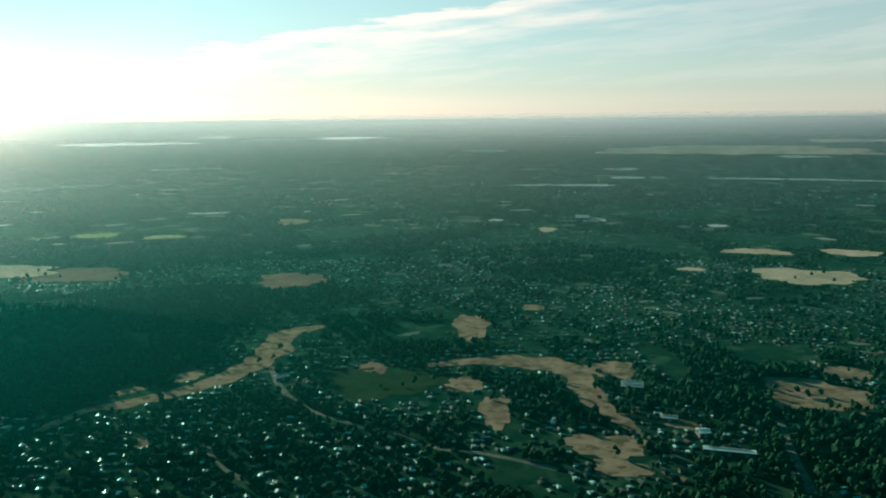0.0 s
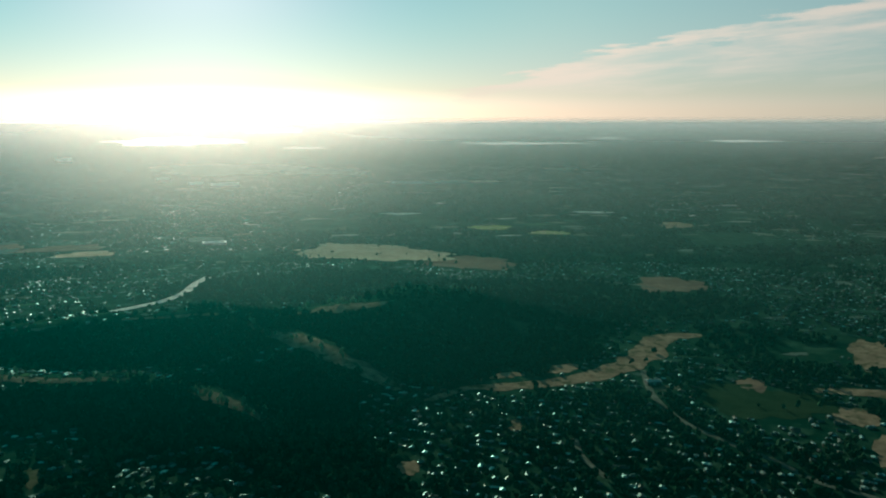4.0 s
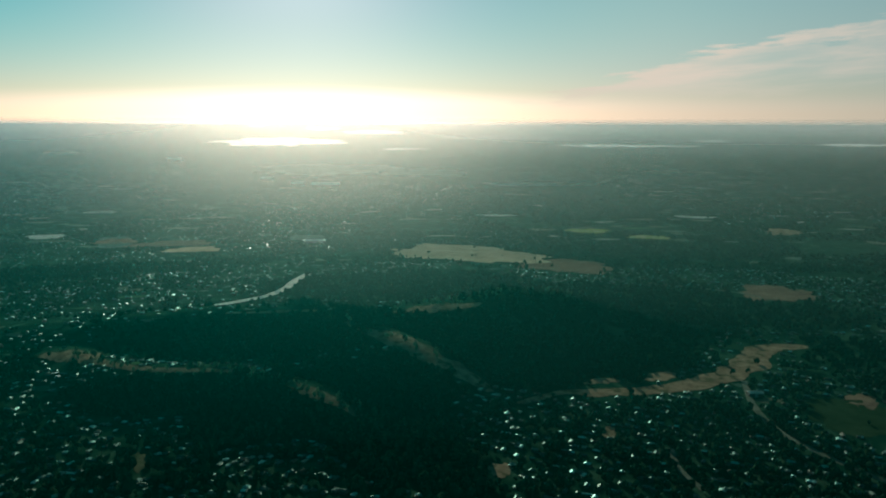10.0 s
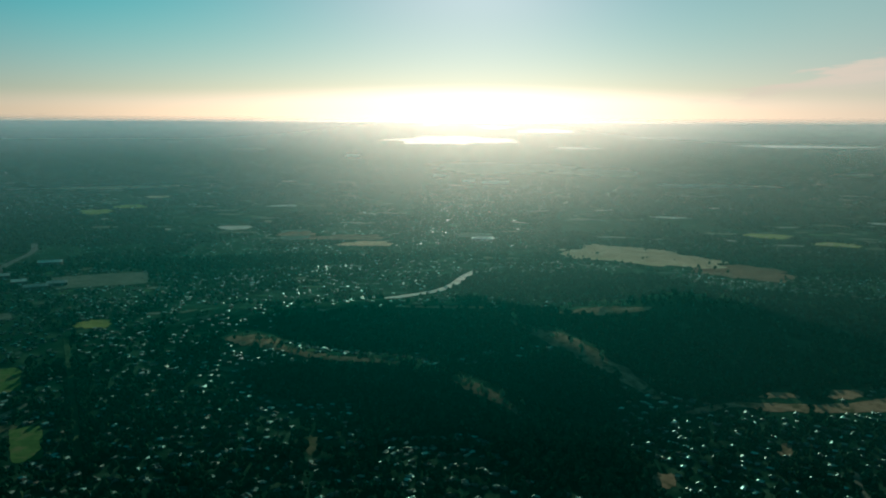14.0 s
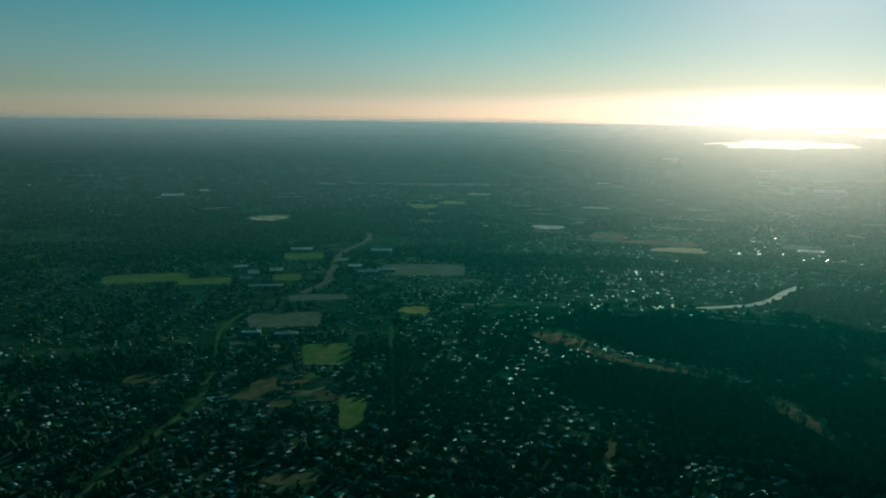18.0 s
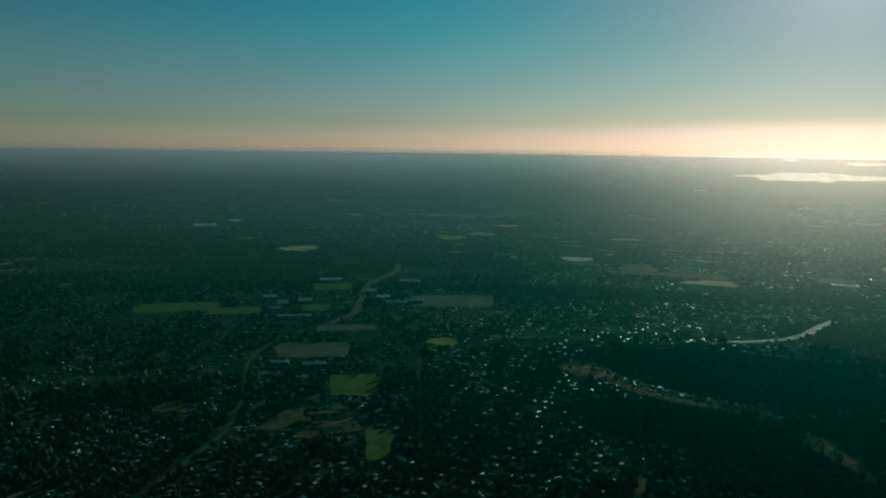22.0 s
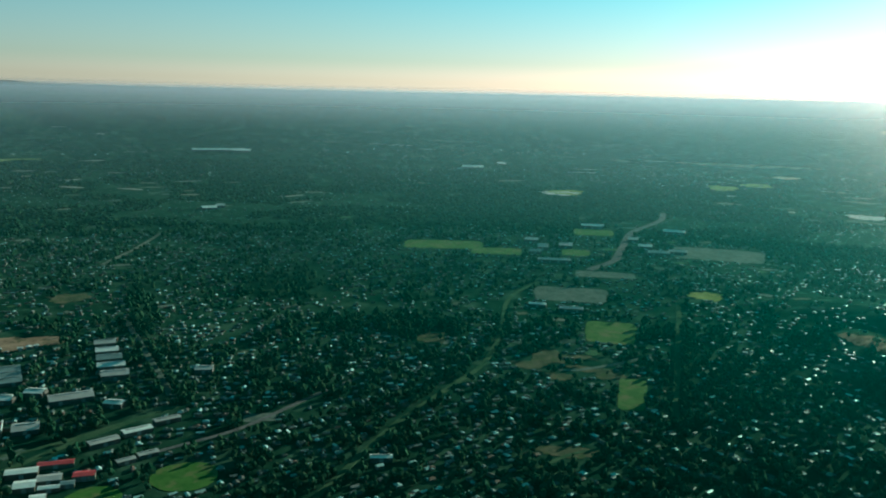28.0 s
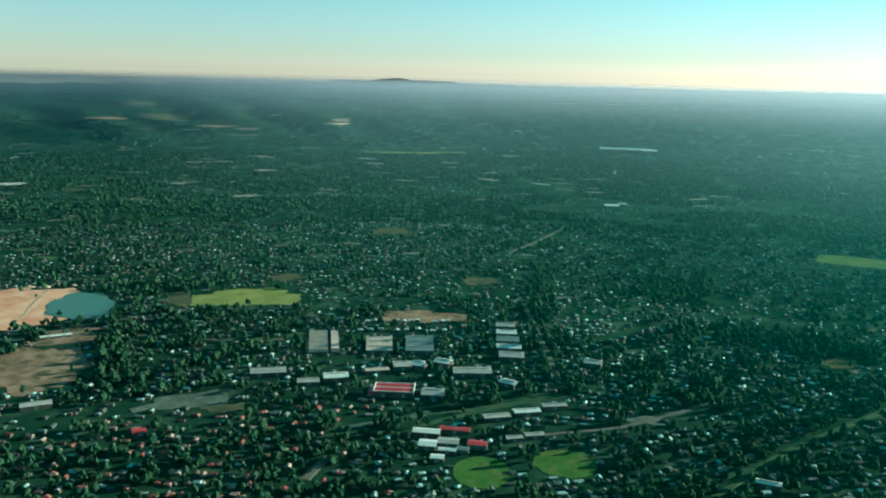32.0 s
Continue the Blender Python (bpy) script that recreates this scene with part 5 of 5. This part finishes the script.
# ---- single trees near the suburb's front ----
def tree_meshes(k):
    """Trunk, limbs and a crown of many small leafy lumps."""
    rng = np.random.RandomState(400 + k)
    tall, wide = 11 + 2.5 * (k % 3), 4.2 + 0.8 * (k % 4)
    trunk = bmesh.new()
    bmesh.ops.create_cone(trunk, segments=7, radius1=0.45, radius2=0.2, depth=tall * 0.6, cap_ends=True, matrix=Matrix.Translation((0, 0, tall * 0.3 - 0.5)))
    for i in range(5):
        a = 6.28 * i / 5 + rng.rand()
        bmesh.ops.create_cone(trunk, segments=5, radius1=0.16, radius2=0.06, depth=wide * 0.9, cap_ends=True,
                              matrix=Matrix.Translation((math.cos(a) * wide * 0.3, math.sin(a) * wide * 0.3, tall * 0.55)) @ Euler((0, 0.8, a)).to_matrix().to_4x4())
    V, F, off = [], [], 0
    for i in range(26):
        a, d = rng.uniform(0, 6.28), wide * math.sqrt(rng.rand()) * 0.85
        z = tall * (0.55 + 0.4 * rng.rand() * (1 - d / wide * 0.7))
        v = ICO_V * rng.uniform(0.6, 1.3, (len(ICO_V), 1)) * wide * rng.uniform(0.2, 0.34) + np.array([math.cos(a) * d, math.sin(a) * d, z])
        V.append(v), F.append(ICO_F + off)
        off += len(v)
    me = bpy.data.meshes.new("trunk")
    trunk.to_mesh(me)
    trunk.free()
    me.materials.append(M_BARK)
    return me, mesh_from("crown", np.concatenate(V), np.concatenate(F), [M_CROWN])


def plant_single_trees():
    rng = np.random.RandomState(91)
    kinds = [tree_meshes(k) for k in range(6)]
    x, y, wood = spread_trees(3600, 560, 900, rng, 0.35, 3)
    near = np.argsort(np.hypot(x, y) - nearest(x, y))[:220]
    masters = {}
    for i in near:
        k = int(rng.randint(6))
        m = pose(x[i], y[i], float(height(x[i], y[i])), 0, 0, rng.uniform(0, 360))
        if k in masters:
            copy_thing(masters[k], m)
            continue
        ob = new("tree")
        ob.matrix_basis = m
        for n, me in zip(("trunk", "crown"), kinds[k]):
            new(n, me).parent = ob
        masters[k] = tagged(ob, "broad dark green garden tree between houses", "tree", group="garden trees")


plant_single_trees()

# ---- haze, as sheer cylinders around the camera ----
for rad, top, mat in ((560.0, 364.0, M_NEAR_TEAL_VEIL), (900.0, 364.0, M_MID_TEAL_VEIL), (1500.0, 364.0, M_HAZE), (2300.0, 364.0, M_FAR_HAZE), (3300.0, 364.0, M_FAR_HAZE), (4000.0, 436.0, M_HORIZON)):
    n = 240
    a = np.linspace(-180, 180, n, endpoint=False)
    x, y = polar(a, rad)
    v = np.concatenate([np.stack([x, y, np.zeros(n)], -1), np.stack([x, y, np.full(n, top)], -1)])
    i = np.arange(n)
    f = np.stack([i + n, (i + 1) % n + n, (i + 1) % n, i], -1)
    ob = tagged(new("haze", mesh_from("haze", v, f, [mat], smooth=True)), "sheer standing cylinder in place of sunlit haze over the plain", "haze", kind="structure")
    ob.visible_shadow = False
